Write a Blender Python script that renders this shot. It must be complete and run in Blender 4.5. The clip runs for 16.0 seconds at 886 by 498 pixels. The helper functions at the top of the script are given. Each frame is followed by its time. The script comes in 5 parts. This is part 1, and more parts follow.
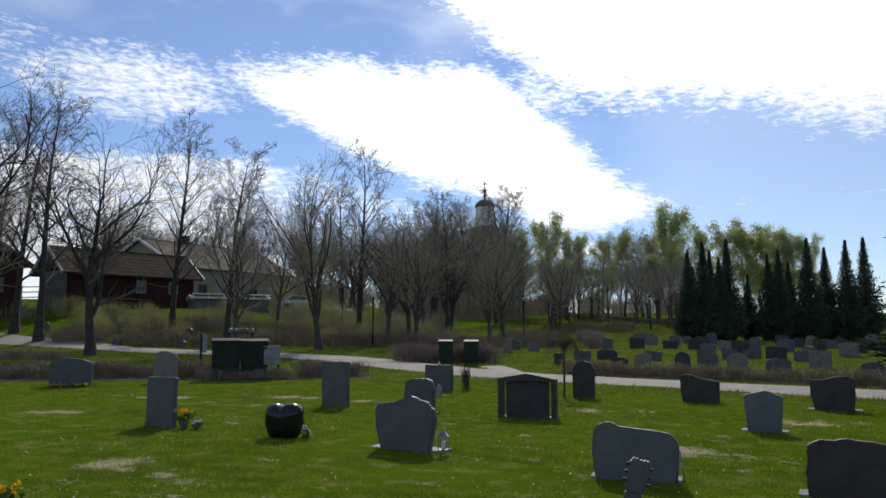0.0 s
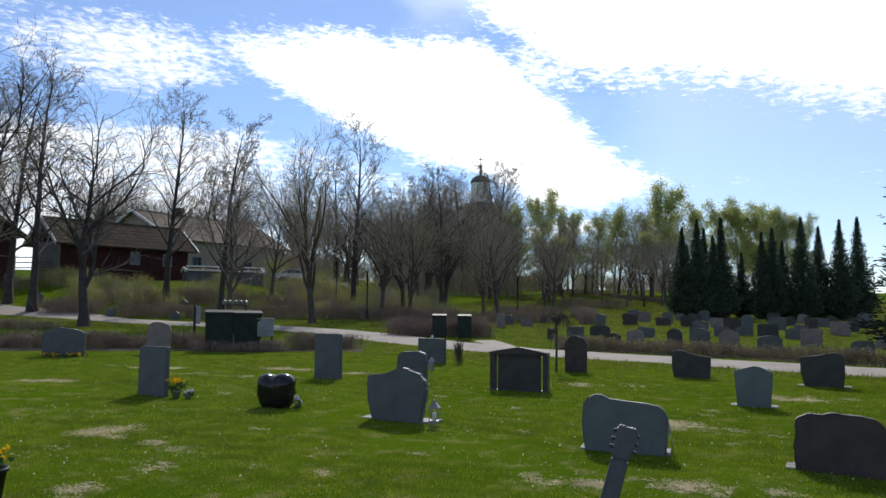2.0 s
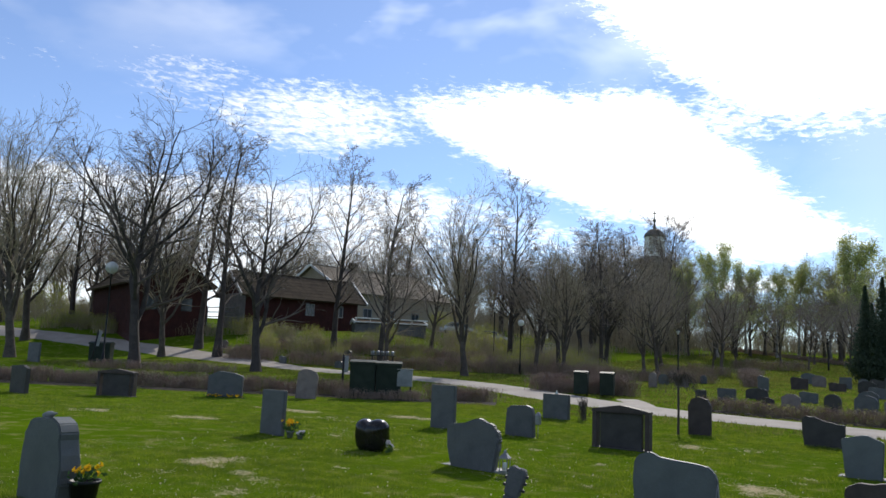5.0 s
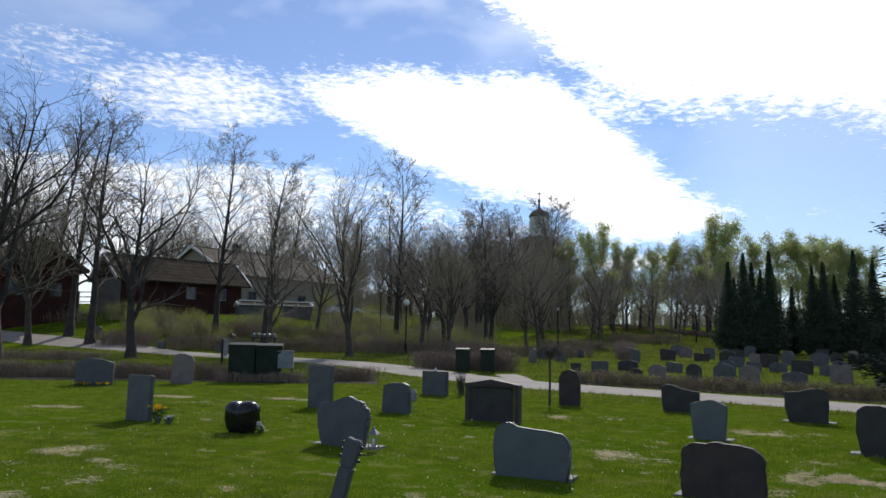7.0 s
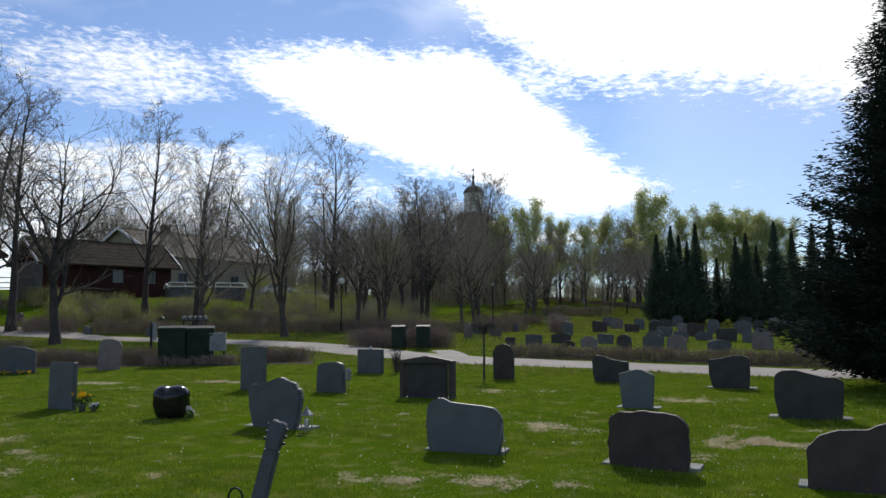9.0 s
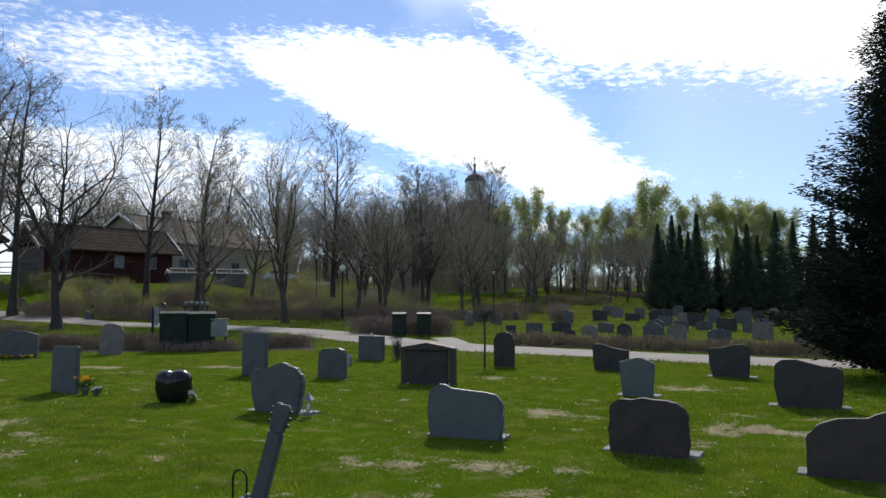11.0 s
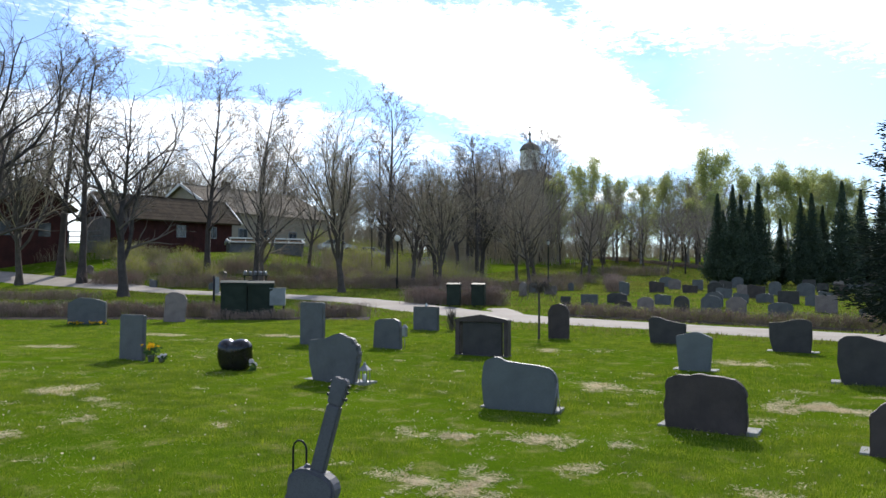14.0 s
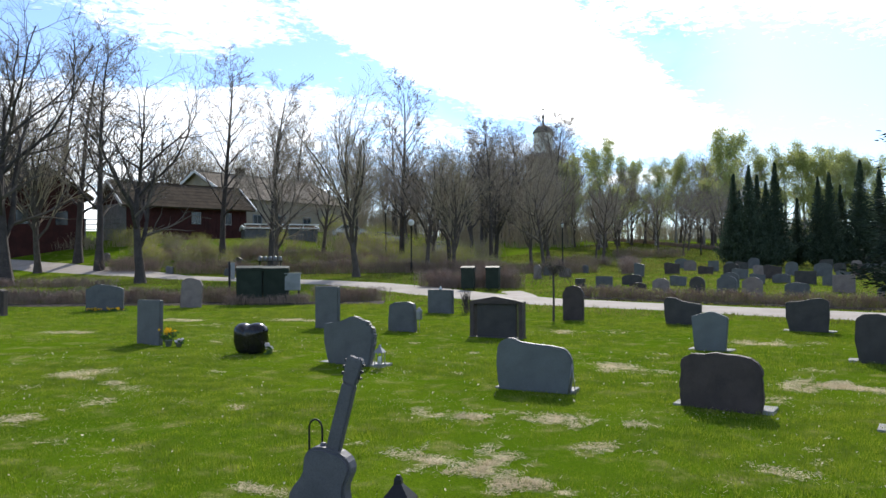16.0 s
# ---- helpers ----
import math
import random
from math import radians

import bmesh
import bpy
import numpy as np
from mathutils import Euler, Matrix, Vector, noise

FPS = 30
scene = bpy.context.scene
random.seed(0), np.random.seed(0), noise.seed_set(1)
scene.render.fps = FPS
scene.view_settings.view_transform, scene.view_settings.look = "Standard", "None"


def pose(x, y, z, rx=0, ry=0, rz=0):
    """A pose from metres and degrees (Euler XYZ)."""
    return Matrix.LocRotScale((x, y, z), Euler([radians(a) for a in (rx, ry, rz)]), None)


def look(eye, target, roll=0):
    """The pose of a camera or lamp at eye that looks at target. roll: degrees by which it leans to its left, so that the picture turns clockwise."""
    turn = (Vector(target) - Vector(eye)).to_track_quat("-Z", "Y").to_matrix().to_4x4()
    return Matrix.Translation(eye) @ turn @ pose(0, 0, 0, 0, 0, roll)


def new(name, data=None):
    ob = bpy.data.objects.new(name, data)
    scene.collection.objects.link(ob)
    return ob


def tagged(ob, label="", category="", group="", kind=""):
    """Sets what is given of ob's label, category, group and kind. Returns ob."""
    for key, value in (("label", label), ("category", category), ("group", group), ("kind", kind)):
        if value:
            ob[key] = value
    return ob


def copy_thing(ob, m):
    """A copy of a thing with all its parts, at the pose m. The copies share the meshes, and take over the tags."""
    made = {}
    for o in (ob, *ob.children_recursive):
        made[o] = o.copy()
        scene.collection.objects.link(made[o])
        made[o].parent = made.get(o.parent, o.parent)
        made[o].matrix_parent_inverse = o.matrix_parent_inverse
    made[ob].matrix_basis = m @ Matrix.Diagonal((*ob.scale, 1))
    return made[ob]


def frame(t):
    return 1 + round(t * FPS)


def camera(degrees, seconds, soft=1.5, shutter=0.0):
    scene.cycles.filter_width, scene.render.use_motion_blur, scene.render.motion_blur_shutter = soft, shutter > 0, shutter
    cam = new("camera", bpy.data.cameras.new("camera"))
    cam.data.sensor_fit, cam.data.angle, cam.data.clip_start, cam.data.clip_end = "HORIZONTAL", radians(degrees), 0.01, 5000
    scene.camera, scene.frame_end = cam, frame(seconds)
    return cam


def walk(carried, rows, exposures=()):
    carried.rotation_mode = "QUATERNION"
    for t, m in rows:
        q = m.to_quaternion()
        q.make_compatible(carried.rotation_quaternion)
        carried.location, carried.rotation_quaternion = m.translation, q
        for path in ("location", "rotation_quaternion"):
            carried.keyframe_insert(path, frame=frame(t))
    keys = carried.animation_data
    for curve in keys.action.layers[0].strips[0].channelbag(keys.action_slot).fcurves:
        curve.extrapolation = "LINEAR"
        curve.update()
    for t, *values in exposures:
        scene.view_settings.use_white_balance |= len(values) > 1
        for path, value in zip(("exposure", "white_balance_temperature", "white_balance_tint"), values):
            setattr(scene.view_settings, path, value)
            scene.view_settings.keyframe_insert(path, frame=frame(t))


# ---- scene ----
cam = camera(59.13, 16.0, soft=1.5)
PATH = [
    (0, (1.848, -1.228, 1.709), (1.036, 0.587, 1.924), -0.0),
    (0.5, (1.847, -1.237, 1.708), (1.03, 0.577, 1.911), 0.0),
    (1, (1.846, -1.235, 1.706), (1.028, 0.581, 1.895), 0.3),
    (1.5, (1.841, -1.228, 1.702), (1.02, 0.588, 1.878), 0.5),
    (2, (1.861, -1.18, 1.658), (1.058, 0.646, 1.811), 0.6),
    (2.5, (2.074, -0.968, 1.588), (1.135, 0.791, 1.749), 0.3),
    (3, (2.369, -1.058, 1.639), (1.301, 0.621, 1.839), 0.1),
    (3.2, (2.461, -1.124, 1.632), (1.345, 0.523, 1.845), 0.3),
    (5.3, (3.714, -1.156, 1.68), (2.528, 0.427, 1.977), 2.5),
    (5.5, (3.795, -1.116, 1.669), (2.612, 0.467, 1.979), 2.5),
    (6, (3.882, -1.05, 1.66), (2.884, 0.656, 1.966), 1.0),
    (6.5, (3.897, -1.042, 1.655), (2.924, 0.685, 1.924), 0.7),
    (7, (3.91, -1.066, 1.652), (2.959, 0.677, 1.89), 0.9),
    (7.5, (3.904, -1.066, 1.649), (2.934, 0.668, 1.878), 0.9),
    (8, (3.906, -1.059, 1.647), (2.925, 0.67, 1.868), 0.4),
    (8.5, (3.916, -1.053, 1.64), (2.939, 0.68, 1.848), 0.5),
    (9, (3.963, -1.0, 1.66), (3.157, 0.821, 1.84), -0.6),
    (9.2, (3.951, -0.992, 1.648), (3.199, 0.852, 1.829), -1.1),
    (11.5, (3.948, -1.03, 1.64), (3.112, 0.782, 1.779), 0.0),
    (12, (3.934, -1.017, 1.64), (3.071, 0.783, 1.767), -0.1),
    (12.5, (3.93, -1.007, 1.636), (3.043, 0.782, 1.751), -0.4),
    (13, (3.937, -1.013, 1.636), (3.044, 0.773, 1.744), -0.5),
    (13.5, (3.958, -1.065, 1.676), (3.041, 0.712, 1.69), 0.0),
    (14, (3.956, -1.053, 1.69), (3.02, 0.713, 1.762), 0.2),
    (14.5, (3.945, -1.038, 1.684), (3.002, 0.723, 1.781), 0.4),
    (15, (3.953, -1.046, 1.666), (3.008, 0.713, 1.772), 0.1),
    (15.5, (3.964, -1.049, 1.65), (3.012, 0.709, 1.71), -1.0),
    (16, (3.961, -1.044, 1.653), (2.993, 0.705, 1.685), -0.4),
]
EXPO = [(0, 0.0), (1.5, 0.17), (3.0, 0.48), (5.5, 0.36), (7, 0.15), (9, 0.1), (11.5, 0.32), (12.5, 0.46), (13.5, 0.78), (14.5, 0.98), (16, 0.98)]
walk(cam, [(t, look(eye, target, roll)) for t, eye, target, roll in PATH], EXPO)

# ---- light ----
SUN_AZ, SUN_EL = radians(-20.5), radians(35.5)
sun_dir = Vector((math.sin(SUN_AZ) * math.cos(SUN_EL), math.cos(SUN_AZ) * math.cos(SUN_EL), math.sin(SUN_EL)))
sun = new("sun", bpy.data.lights.new("sun", "SUN"))
sun.data.energy, sun.data.angle, sun.data.color = 2.6, radians(0.6), (1.0, 0.95, 0.87)
sun.matrix_world = look(sun_dir * 300, (0, 0, 0))


class Tree:
    """Short hand for shader node trees."""

    def __init__(self, nt):
        self.nt = nt

    def n(self, kind, **kw):
        node = self.nt.nodes.new(kind)
        for k, v in kw.items():
            if k == "operation":
                node.operation = v
            elif k == "blend_type":
                node.blend_type = v
            elif k == "data_type":
                node.data_type = v
        return node

    def link(self, a, b):
        if isinstance(a, (int, float, tuple)):
            b.default_value = a
        else:
            self.nt.links.new(a, b)

    def m(self, op, a, b=0.0, c=0.0):
        node = self.n("ShaderNodeMath", operation=op)
        for i, v in enumerate((a, b, c)):
            self.link(v, node.inputs[i])
        return node.outputs[0]

    def smooth(self, v, lo, hi):
        node = self.nt.nodes.new("ShaderNodeMapRange")
        node.interpolation_type = "SMOOTHSTEP"
        self.link(v, node.inputs[0])
        node.inputs[1].default_value, node.inputs[2].default_value = lo, hi
        return node.outputs[0]

    def mix(self, f, a, b, blend="MIX"):
        node = self.nt.nodes.new("ShaderNodeMix")
        node.data_type, node.blend_type = "RGBA", blend
        self.link(f, node.inputs[0])
        self.link(a if not isinstance(a, tuple) else (*a[:3], 1), node.inputs[6])
        self.link(b if not isinstance(b, tuple) else (*b[:3], 1), node.inputs[7])
        return node.outputs[2]

    def noise(self, vec, scale, detail=4.0, rough=0.55, dist=0.0, colour=False):
        node = self.nt.nodes.new("ShaderNodeTexNoise")
        if vec is not None:
            self.link(vec, node.inputs["Vector"])
        node.inputs["Scale"].default_value, node.inputs["Detail"].default_value = scale, detail
        node.inputs["Roughness"].default_value, node.inputs["Distortion"].default_value = rough, dist
        return node.outputs[1 if colour else 0]


world = bpy.data.worlds.new("sky")
scene.world = world
world.use_nodes = True
world.node_tree.nodes.clear()
W = Tree(world.node_tree)
sky = W.nt.nodes.new("ShaderNodeTexSky")
sky.sky_type, sky.sun_disc, sky.sun_elevation, sky.sun_rotation = "NISHITA", False, SUN_EL, SUN_AZ
sky.air_density, sky.dust_density, sky.ozone_density = 1.0, 0.0, 4.0
co = W.nt.nodes.new("ShaderNodeTexCoord").outputs["Generated"]
sep = W.nt.nodes.new("ShaderNodeSeparateXYZ")
W.link(co, sep.inputs[0])
dx, dy, dz = sep.outputs
az0 = W.m("MULTIPLY", W.m("ARCTAN2", dx, dy), 57.2958)
el0 = W.m("MULTIPLY", W.m("ARCSINE", dz), 57.2958)
# wind-drawn wobble of the cloud outlines
flat = W.nt.nodes.new("ShaderNodeCombineXYZ")
W.link(az0, flat.inputs[0]), W.link(W.m("MULTIPLY", el0, 2.2), flat.inputs[1])
wob = W.nt.nodes.new("ShaderNodeSeparateColor")
W.link(W.noise(flat.outputs[0], 0.16, 8, 0.62, 0.4, True), wob.inputs[0])
az = W.m("ADD", az0, W.m("MULTIPLY", W.m("SUBTRACT", wob.outputs[0], 0.5), 3.4))
el = W.m("ADD", el0, W.m("MULTIPLY", W.m("SUBTRACT", wob.outputs[1], 0.5), 2.4))
# small ripples, stretched along the horizon
rip_at = W.nt.nodes.new("ShaderNodeCombineXYZ")
W.link(W.m("ADD", az0, W.m("MULTIPLY", el0, 0.6)), rip_at.inputs[0]), W.link(W.m("MULTIPLY", el0, 3.2), rip_at.inputs[1])
ripple = W.noise(rip_at.outputs[0], 1.25, 6, 0.66, 0.6)
puff = W.noise(flat.outputs[0], 0.5, 7, 0.68, 0.3)
broad = W.noise(flat.outputs[0], 0.075, 4, 0.5, 0.25)


def rim(points, lo=-70.0, hi=40.0):
    """A cloud's edge: its height in degrees over the compass direction, straight from point to point."""
    ramp = W.nt.nodes.new("ShaderNodeValToRGB")
    band = ramp.color_ramp.elements
    for i, (a, e) in enumerate(points):
        stop = band[i] if i < 2 else band.new(1.0)
        stop.position = (a - lo) / (hi - lo)
        stop.color = (e / 40, e / 40, e / 40, 1)
    W.link(W.m("DIVIDE", W.m("SUBTRACT", az, lo), hi - lo), ramp.inputs[0])
    return W.m("MULTIPLY", ramp.outputs[0], 40.0)


def over(points, soft_lo, soft_hi):
    return W.smooth(W.m("SUBTRACT", el, rim(points)), soft_lo, soft_hi)


# the long wedge, wide in the middle of the sky and pointed at its right end
wedge = over([(-42, 18.6), (-38.4, 16.6), (-36, 15.2), (-32, 13.7), (-26, 11.4), (-23, 10.9), (-19, 8.8), (-15.5, 7.6), (-12, 7.9), (-6.6, 9.2)], -1.6, 1.7)
wedge = W.m("MULTIPLY", wedge, W.m("SUBTRACT", 1.0, over([(-42, 18.6), (-38, 19.2), (-31, 19.5), (-22, 19.2), (-19, 17.8), (-16.6, 15.6), (-14.6, 14.2), (-13, 12.6), (-10, 10.6), (-6.6, 9.2)], -2.4, 1.8)))
wedge = W.m("MULTIPLY", wedge, W.m("MULTIPLY_ADD", W.smooth(az, -41, -30), 0.62, 0.85))
# the great bank towards the sun
bank = over([(-32, 31), (-26.4, 25.6), (-22.5, 22.2), (-19, 19.3), (-14.7, 16.9), (-11, 16.1), (-7, 16.0), (-3, 15.3), (2.4, 13.6), (12, 11.5), (30, 10)], -3.2, 4.6)
bank = W.m("MULTIPLY", W.m("MULTIPLY", bank, 1.35), W.m("MULTIPLY", W.smooth(el0, 40, 30), W.smooth(az0, 30, 14)))
# thin rippled cloud where the two come close
join = W.m("ADD", W.m("POWER", W.m("DIVIDE", W.m("ADD", az, 16.5), 5.0), 2), W.m("POWER", W.m("DIVIDE", W.m("SUBTRACT", el, 17.2), 2.6), 2))
join = W.m("MULTIPLY", W.smooth(join, 1.4, 0.0), 0.6)
# the small ragged bank to the left with loose puffs before it, and the rippled sheet low over the houses
rag = W.m("ADD", W.m("POWER", W.m("DIVIDE", W.m("ADD", az, 46.4), 6.9), 2), W.m("POWER", W.m("DIVIDE", W.m("SUBTRACT", el, 16.9), 2.3), 2))
rag = W.m("MULTIPLY", W.smooth(rag, 2.1, 0.0), 0.74)
puffs = W.m("ADD", W.m("POWER", W.m("DIVIDE", W.m("ADD", az, 55.5), 5.0), 2), W.m("POWER", W.m("DIVIDE", W.m("SUBTRACT", el, 18.6), 2.2), 2))
puffs = W.m("MULTIPLY", W.smooth(puffs, 1.6, 0.0), 0.42)
sheet = W.m("SUBTRACT", 1.0, over([(-68, 12.0), (-52, 12.3), (-44, 12.5), (-37, 12.6), (-32, 11.6), (-27, 10.4), (-20, 8.4), (-15, 6.6)], -1.1, 0.8))
sheet = W.m("MULTIPLY", sheet, W.m("MULTIPLY_ADD", W.smooth(az, -33, -42), 0.38, 0.5))
sheet = W.m("MULTIPLY", sheet, W.m("MULTIPLY", W.smooth(az, -14, -22), W.smooth(az0, -84, -66)))
streak = W.m("ADD", W.m("POWER", W.m("DIVIDE", W.m("ADD", az, 15.0), 3.4), 2), W.m("POWER", W.m("DIVIDE", W.m("SUBTRACT", el, 6.0), 0.7), 2))
streak = W.m("MULTIPLY", W.smooth(streak, 1.4, 0.2), 0.8)
mass = W.m("MAXIMUM", W.m("MAXIMUM", wedge, bank), W.m("MAXIMUM", W.m("MAXIMUM", rag, puffs), W.m("MAXIMUM", sheet, W.m("MAXIMUM", join, streak))))
mass = W.m("ADD", mass, W.m("MULTIPLY", W.m("SUBTRACT", ripple, 0.5), 1.7))
mass = W.m("ADD", mass, W.m("MULTIPLY", W.m("SUBTRACT", puff, 0.5), 1.1))
cover = W.smooth(mass, 0.12, 1.2)
veil = W.m("MULTIPLY", W.smooth(broad, 0.36, 0.72), W.m("MULTIPLY_ADD", W.smooth(el, 19, 24), 0.26, 0.12))
haze = W.m("MULTIPLY", W.smooth(az, -17, -6), W.m("MULTIPLY", W.smooth(az0, 45, 15), 0.2))
cover = W.m("MAXIMUM", cover, W.m("MAXIMUM", veil, W.m("MAXIMUM", haze, 0.07)))
glow = W.nt.nodes.new("ShaderNodeVectorMath")
glow.operation = "DOT_PRODUCT"
W.link(co, glow.inputs[0])
glow.inputs[1].default_value = sun_dir
near_sun = W.smooth(glow.outputs["Value"], 0.80, 1.0)
SKY_GAIN, CLOUD = 0.092, 1.0
blue = W.mix(1.0, sky.outputs[0], (SKY_GAIN * 0.895, SKY_GAIN * 0.965, SKY_GAIN * 1.13), "MULTIPLY")
white = W.nt.nodes.new("ShaderNodeVectorMath")
white.operation = "SCALE"
white.inputs[0].default_value = (0.97, 0.985, 1.0)
W.link(W.m("MULTIPLY_ADD", near_sun, 0.6, CLOUD), white.inputs["Scale"])
bg = W.nt.nodes.new("ShaderNodeBackground")
W.link(W.mix(cover, blue, white.outputs[0]), bg.inputs[0])
out = W.nt.nodes.new("ShaderNodeOutputWorld")
W.link(bg.outputs[0], out.inputs[0])


# ---- materials ----
def material(name, base, dark, scale=6.0, rough=0.8, bump=0.3, fine=60.0, speck=0.35, metal=0.0, spread=0.12, translucent=0.0, spec=0.3, island=False):
    """A surface with broad stains, fine grain and relief, whose brightness varies from piece to piece."""
    mt = bpy.data.materials.new(name)
    mt.use_nodes = True
    T = Tree(mt.node_tree)
    T.nt.nodes.clear()
    at = T.nt.nodes.new("ShaderNodeTexCoord").outputs["Object"]
    big, small = T.noise(at, scale, 5, 0.6, 0.3), T.noise(at, fine, 3, 0.7)
    col = T.mix(T.smooth(big, 0.3, 0.7), dark, base)
    col = T.mix(T.m("MULTIPLY", T.smooth(small, 0.42, 0.7), speck), col, tuple(0.45 * c for c in dark))
    if island:
        rnd = T.nt.nodes.new("ShaderNodeNewGeometry").outputs["Random Per Island"]
    else:
        rnd = T.nt.nodes.new("ShaderNodeObjectInfo").outputs["Random"]
    hsv = T.nt.nodes.new("ShaderNodeHueSaturation")
    T.link(col, hsv.inputs["Color"])
    T.link(T.m("MULTIPLY_ADD", rnd, 2 * spread, 1 - spread), hsv.inputs["Value"])
    T.link(T.m("MULTIPLY_ADD", rnd, -0.03 if island else 0.0, 0.515 if island else 0.5), hsv.inputs["Hue"])
    bs = T.nt.nodes.new("ShaderNodeBsdfPrincipled")
    T.link(hsv.outputs[0], bs.inputs["Base Color"])
    T.link(T.m("MULTIPLY_ADD", small, 0.2, rough - 0.1), bs.inputs["Roughness"])
    bs.inputs["Metallic"].default_value = metal
    bs.inputs["Specular IOR Level"].default_value = spec
    if bump:
        bp = T.nt.nodes.new("ShaderNodeBump")
        bp.inputs["Strength"].default_value, bp.inputs["Distance"].default_value = bump, 0.01
        T.link(T.m("ADD", small, T.m("MULTIPLY", big, 1.5)), bp.inputs["Height"])
        T.link(bp.outputs[0], bs.inputs["Normal"])
    shader = bs.outputs[0]
    if translucent:
        tr = T.nt.nodes.new("ShaderNodeBsdfTranslucent")
        T.link(hsv.outputs[0], tr.inputs[0])
        mx = T.nt.nodes.new("ShaderNodeMixShader")
        mx.inputs[0].default_value = translucent
        T.link(shader, mx.inputs[1]), T.link(tr.outputs[0], mx.inputs[2])
        shader = mx.outputs[0]
    o = T.nt.nodes.new("ShaderNodeOutputMaterial")
    T.link(shader, o.inputs[0])
    return mt


M_GREY = material("grey_granite", (0.112, 0.115, 0.117), (0.08, 0.082, 0.084), 4, 0.6, 0.3, 160, 0.6, spec=0.45)
M_BLUE = material("blue_grey_granite", (0.118, 0.13, 0.13), (0.09, 0.1, 0.099), 3, 0.55, 0.25, 140, 0.5, spec=0.45)
M_DARK = material("dark_granite", (0.066, 0.059, 0.054), (0.044, 0.04, 0.037), 4, 0.6, 0.3, 150, 0.5)
M_BROWN = material("brown_granite", (0.078, 0.058, 0.051), (0.05, 0.038, 0.034), 4, 0.65, 0.3, 150, 0.5)
M_PINK = material("pink_granite", (0.24, 0.195, 0.175), (0.17, 0.135, 0.125), 4, 0.7, 0.3, 150, 0.5)
M_BLACK = material("polished_black_granite", (0.016, 0.014, 0.014), (0.01, 0.009, 0.009), 4, 0.16, 0.05, 60, 0.3, spec=0.35)
M_GUITAR = material("carved_grey_stone", (0.115, 0.112, 0.125), (0.08, 0.078, 0.088), 5, 0.6, 0.15, 120, 0.4)
M_PLINTH = material("pale_plinth_granite", (0.27, 0.27, 0.26), (0.19, 0.19, 0.18), 6, 0.75, 0.3, 120, 0.4)
M_BARK = material("grey_brown_bark", (0.13, 0.105, 0.085), (0.07, 0.056, 0.046), 3, 0.9, 0.8, 22, 0.6)
M_TWIG = material("brown_twigs", (0.33, 0.265, 0.205), (0.22, 0.178, 0.14), 2, 0.85, 0, 30, 0.2)
M_LIMB = material("dark_limb_bark", (0.085, 0.07, 0.062), (0.05, 0.042, 0.038), 3, 0.9, 0.8, 22, 0.6)
M_TWIG_DARK = material("dark_brown_twigs", (0.15, 0.122, 0.1), (0.095, 0.077, 0.064), 2, 0.85, 0, 30, 0.2)
M_TWIG_OLIVE = material("budding_twigs", (0.42, 0.345, 0.235), (0.29, 0.235, 0.165), 2, 0.85, 0, 30, 0.2)
M_BIRCH = material("birch_bark", (0.42, 0.39, 0.35), (0.10, 0.09, 0.08), 7, 0.8, 0.3, 18, 0.5)
M_BUD = material("young_birch_leaves", (0.48, 0.52, 0.2), (0.36, 0.39, 0.14), 2, 0.6, 0, 20, 0.1, translucent=0.55, spread=0.25, island=True)
M_SHRUB = material("budding_shrub_leaves", (0.36, 0.38, 0.07), (0.24, 0.26, 0.05), 2, 0.6, 0, 20, 0.1, translucent=0.45, spread=0.25, island=True)
M_HEDGE = material("bare_hedge_twigs", (0.38, 0.28, 0.22), (0.24, 0.17, 0.13), 2, 0.85, 0, 30, 0.2, spread=0.3, island=True)
M_CONIFER = material("dark_conifer_needles", (0.085, 0.115, 0.075), (0.052, 0.074, 0.05), 1.5, 0.85, 0, 40, 0.3, spec=0.1, spread=0.3, translucent=0.1, island=True)
M_SPRUCE = material("black_green_spruce_needles", (0.03, 0.042, 0.03), (0.018, 0.026, 0.02), 1.5, 0.9, 0, 40, 0.3, spec=0.05, spread=0.3, translucent=0.06, island=True)
M_BLADE = material("grass_blades", (0.23, 0.288, 0.021), (0.095, 0.148, 0.014), 2.6, 0.55, 0, 20, 0.1, translucent=0.5, spread=0.22, island=True)
M_FAR = material("far_grass_blades", (0.22, 0.23, 0.045), (0.11, 0.125, 0.025), 0.5, 0.6, 0, 20, 0.1, translucent=0.45, spread=0.3, island=True)
M_STRAW = material("dry_straw", (0.76, 0.66, 0.46), (0.54, 0.44, 0.28), 3, 0.8, 0, 30, 0.1, translucent=0.45, spread=0.3, island=True)
M_SPECK = material("pale_fallen_petals", (0.8, 0.72, 0.56), (0.6, 0.52, 0.38), 3, 0.8, 0, 30, 0.1, spec=0.0, translucent=0.4, spread=0.2, island=True)
M_ROAD = material("pale_gravel", (0.41, 0.365, 0.315), (0.32, 0.28, 0.24), 0.7, 0.9, 0.5, 45, 0.3)
M_RED = material("falu_red_boards", (0.07, 0.021, 0.016), (0.042, 0.013, 0.011), 1.5, 0.85, 0.2, 20, 0.3)
M_ROOF = material("weathered_brown_roof", (0.098, 0.074, 0.05), (0.06, 0.046, 0.032), 1.0, 0.95, 0.4, 12, 0.4, spec=0.05)
M_ROOF_GREY = material("grey_tile_roof", (0.2, 0.165, 0.125), (0.15, 0.123, 0.093), 1.0, 0.9, 0.4, 9, 0.4, spec=0.08)
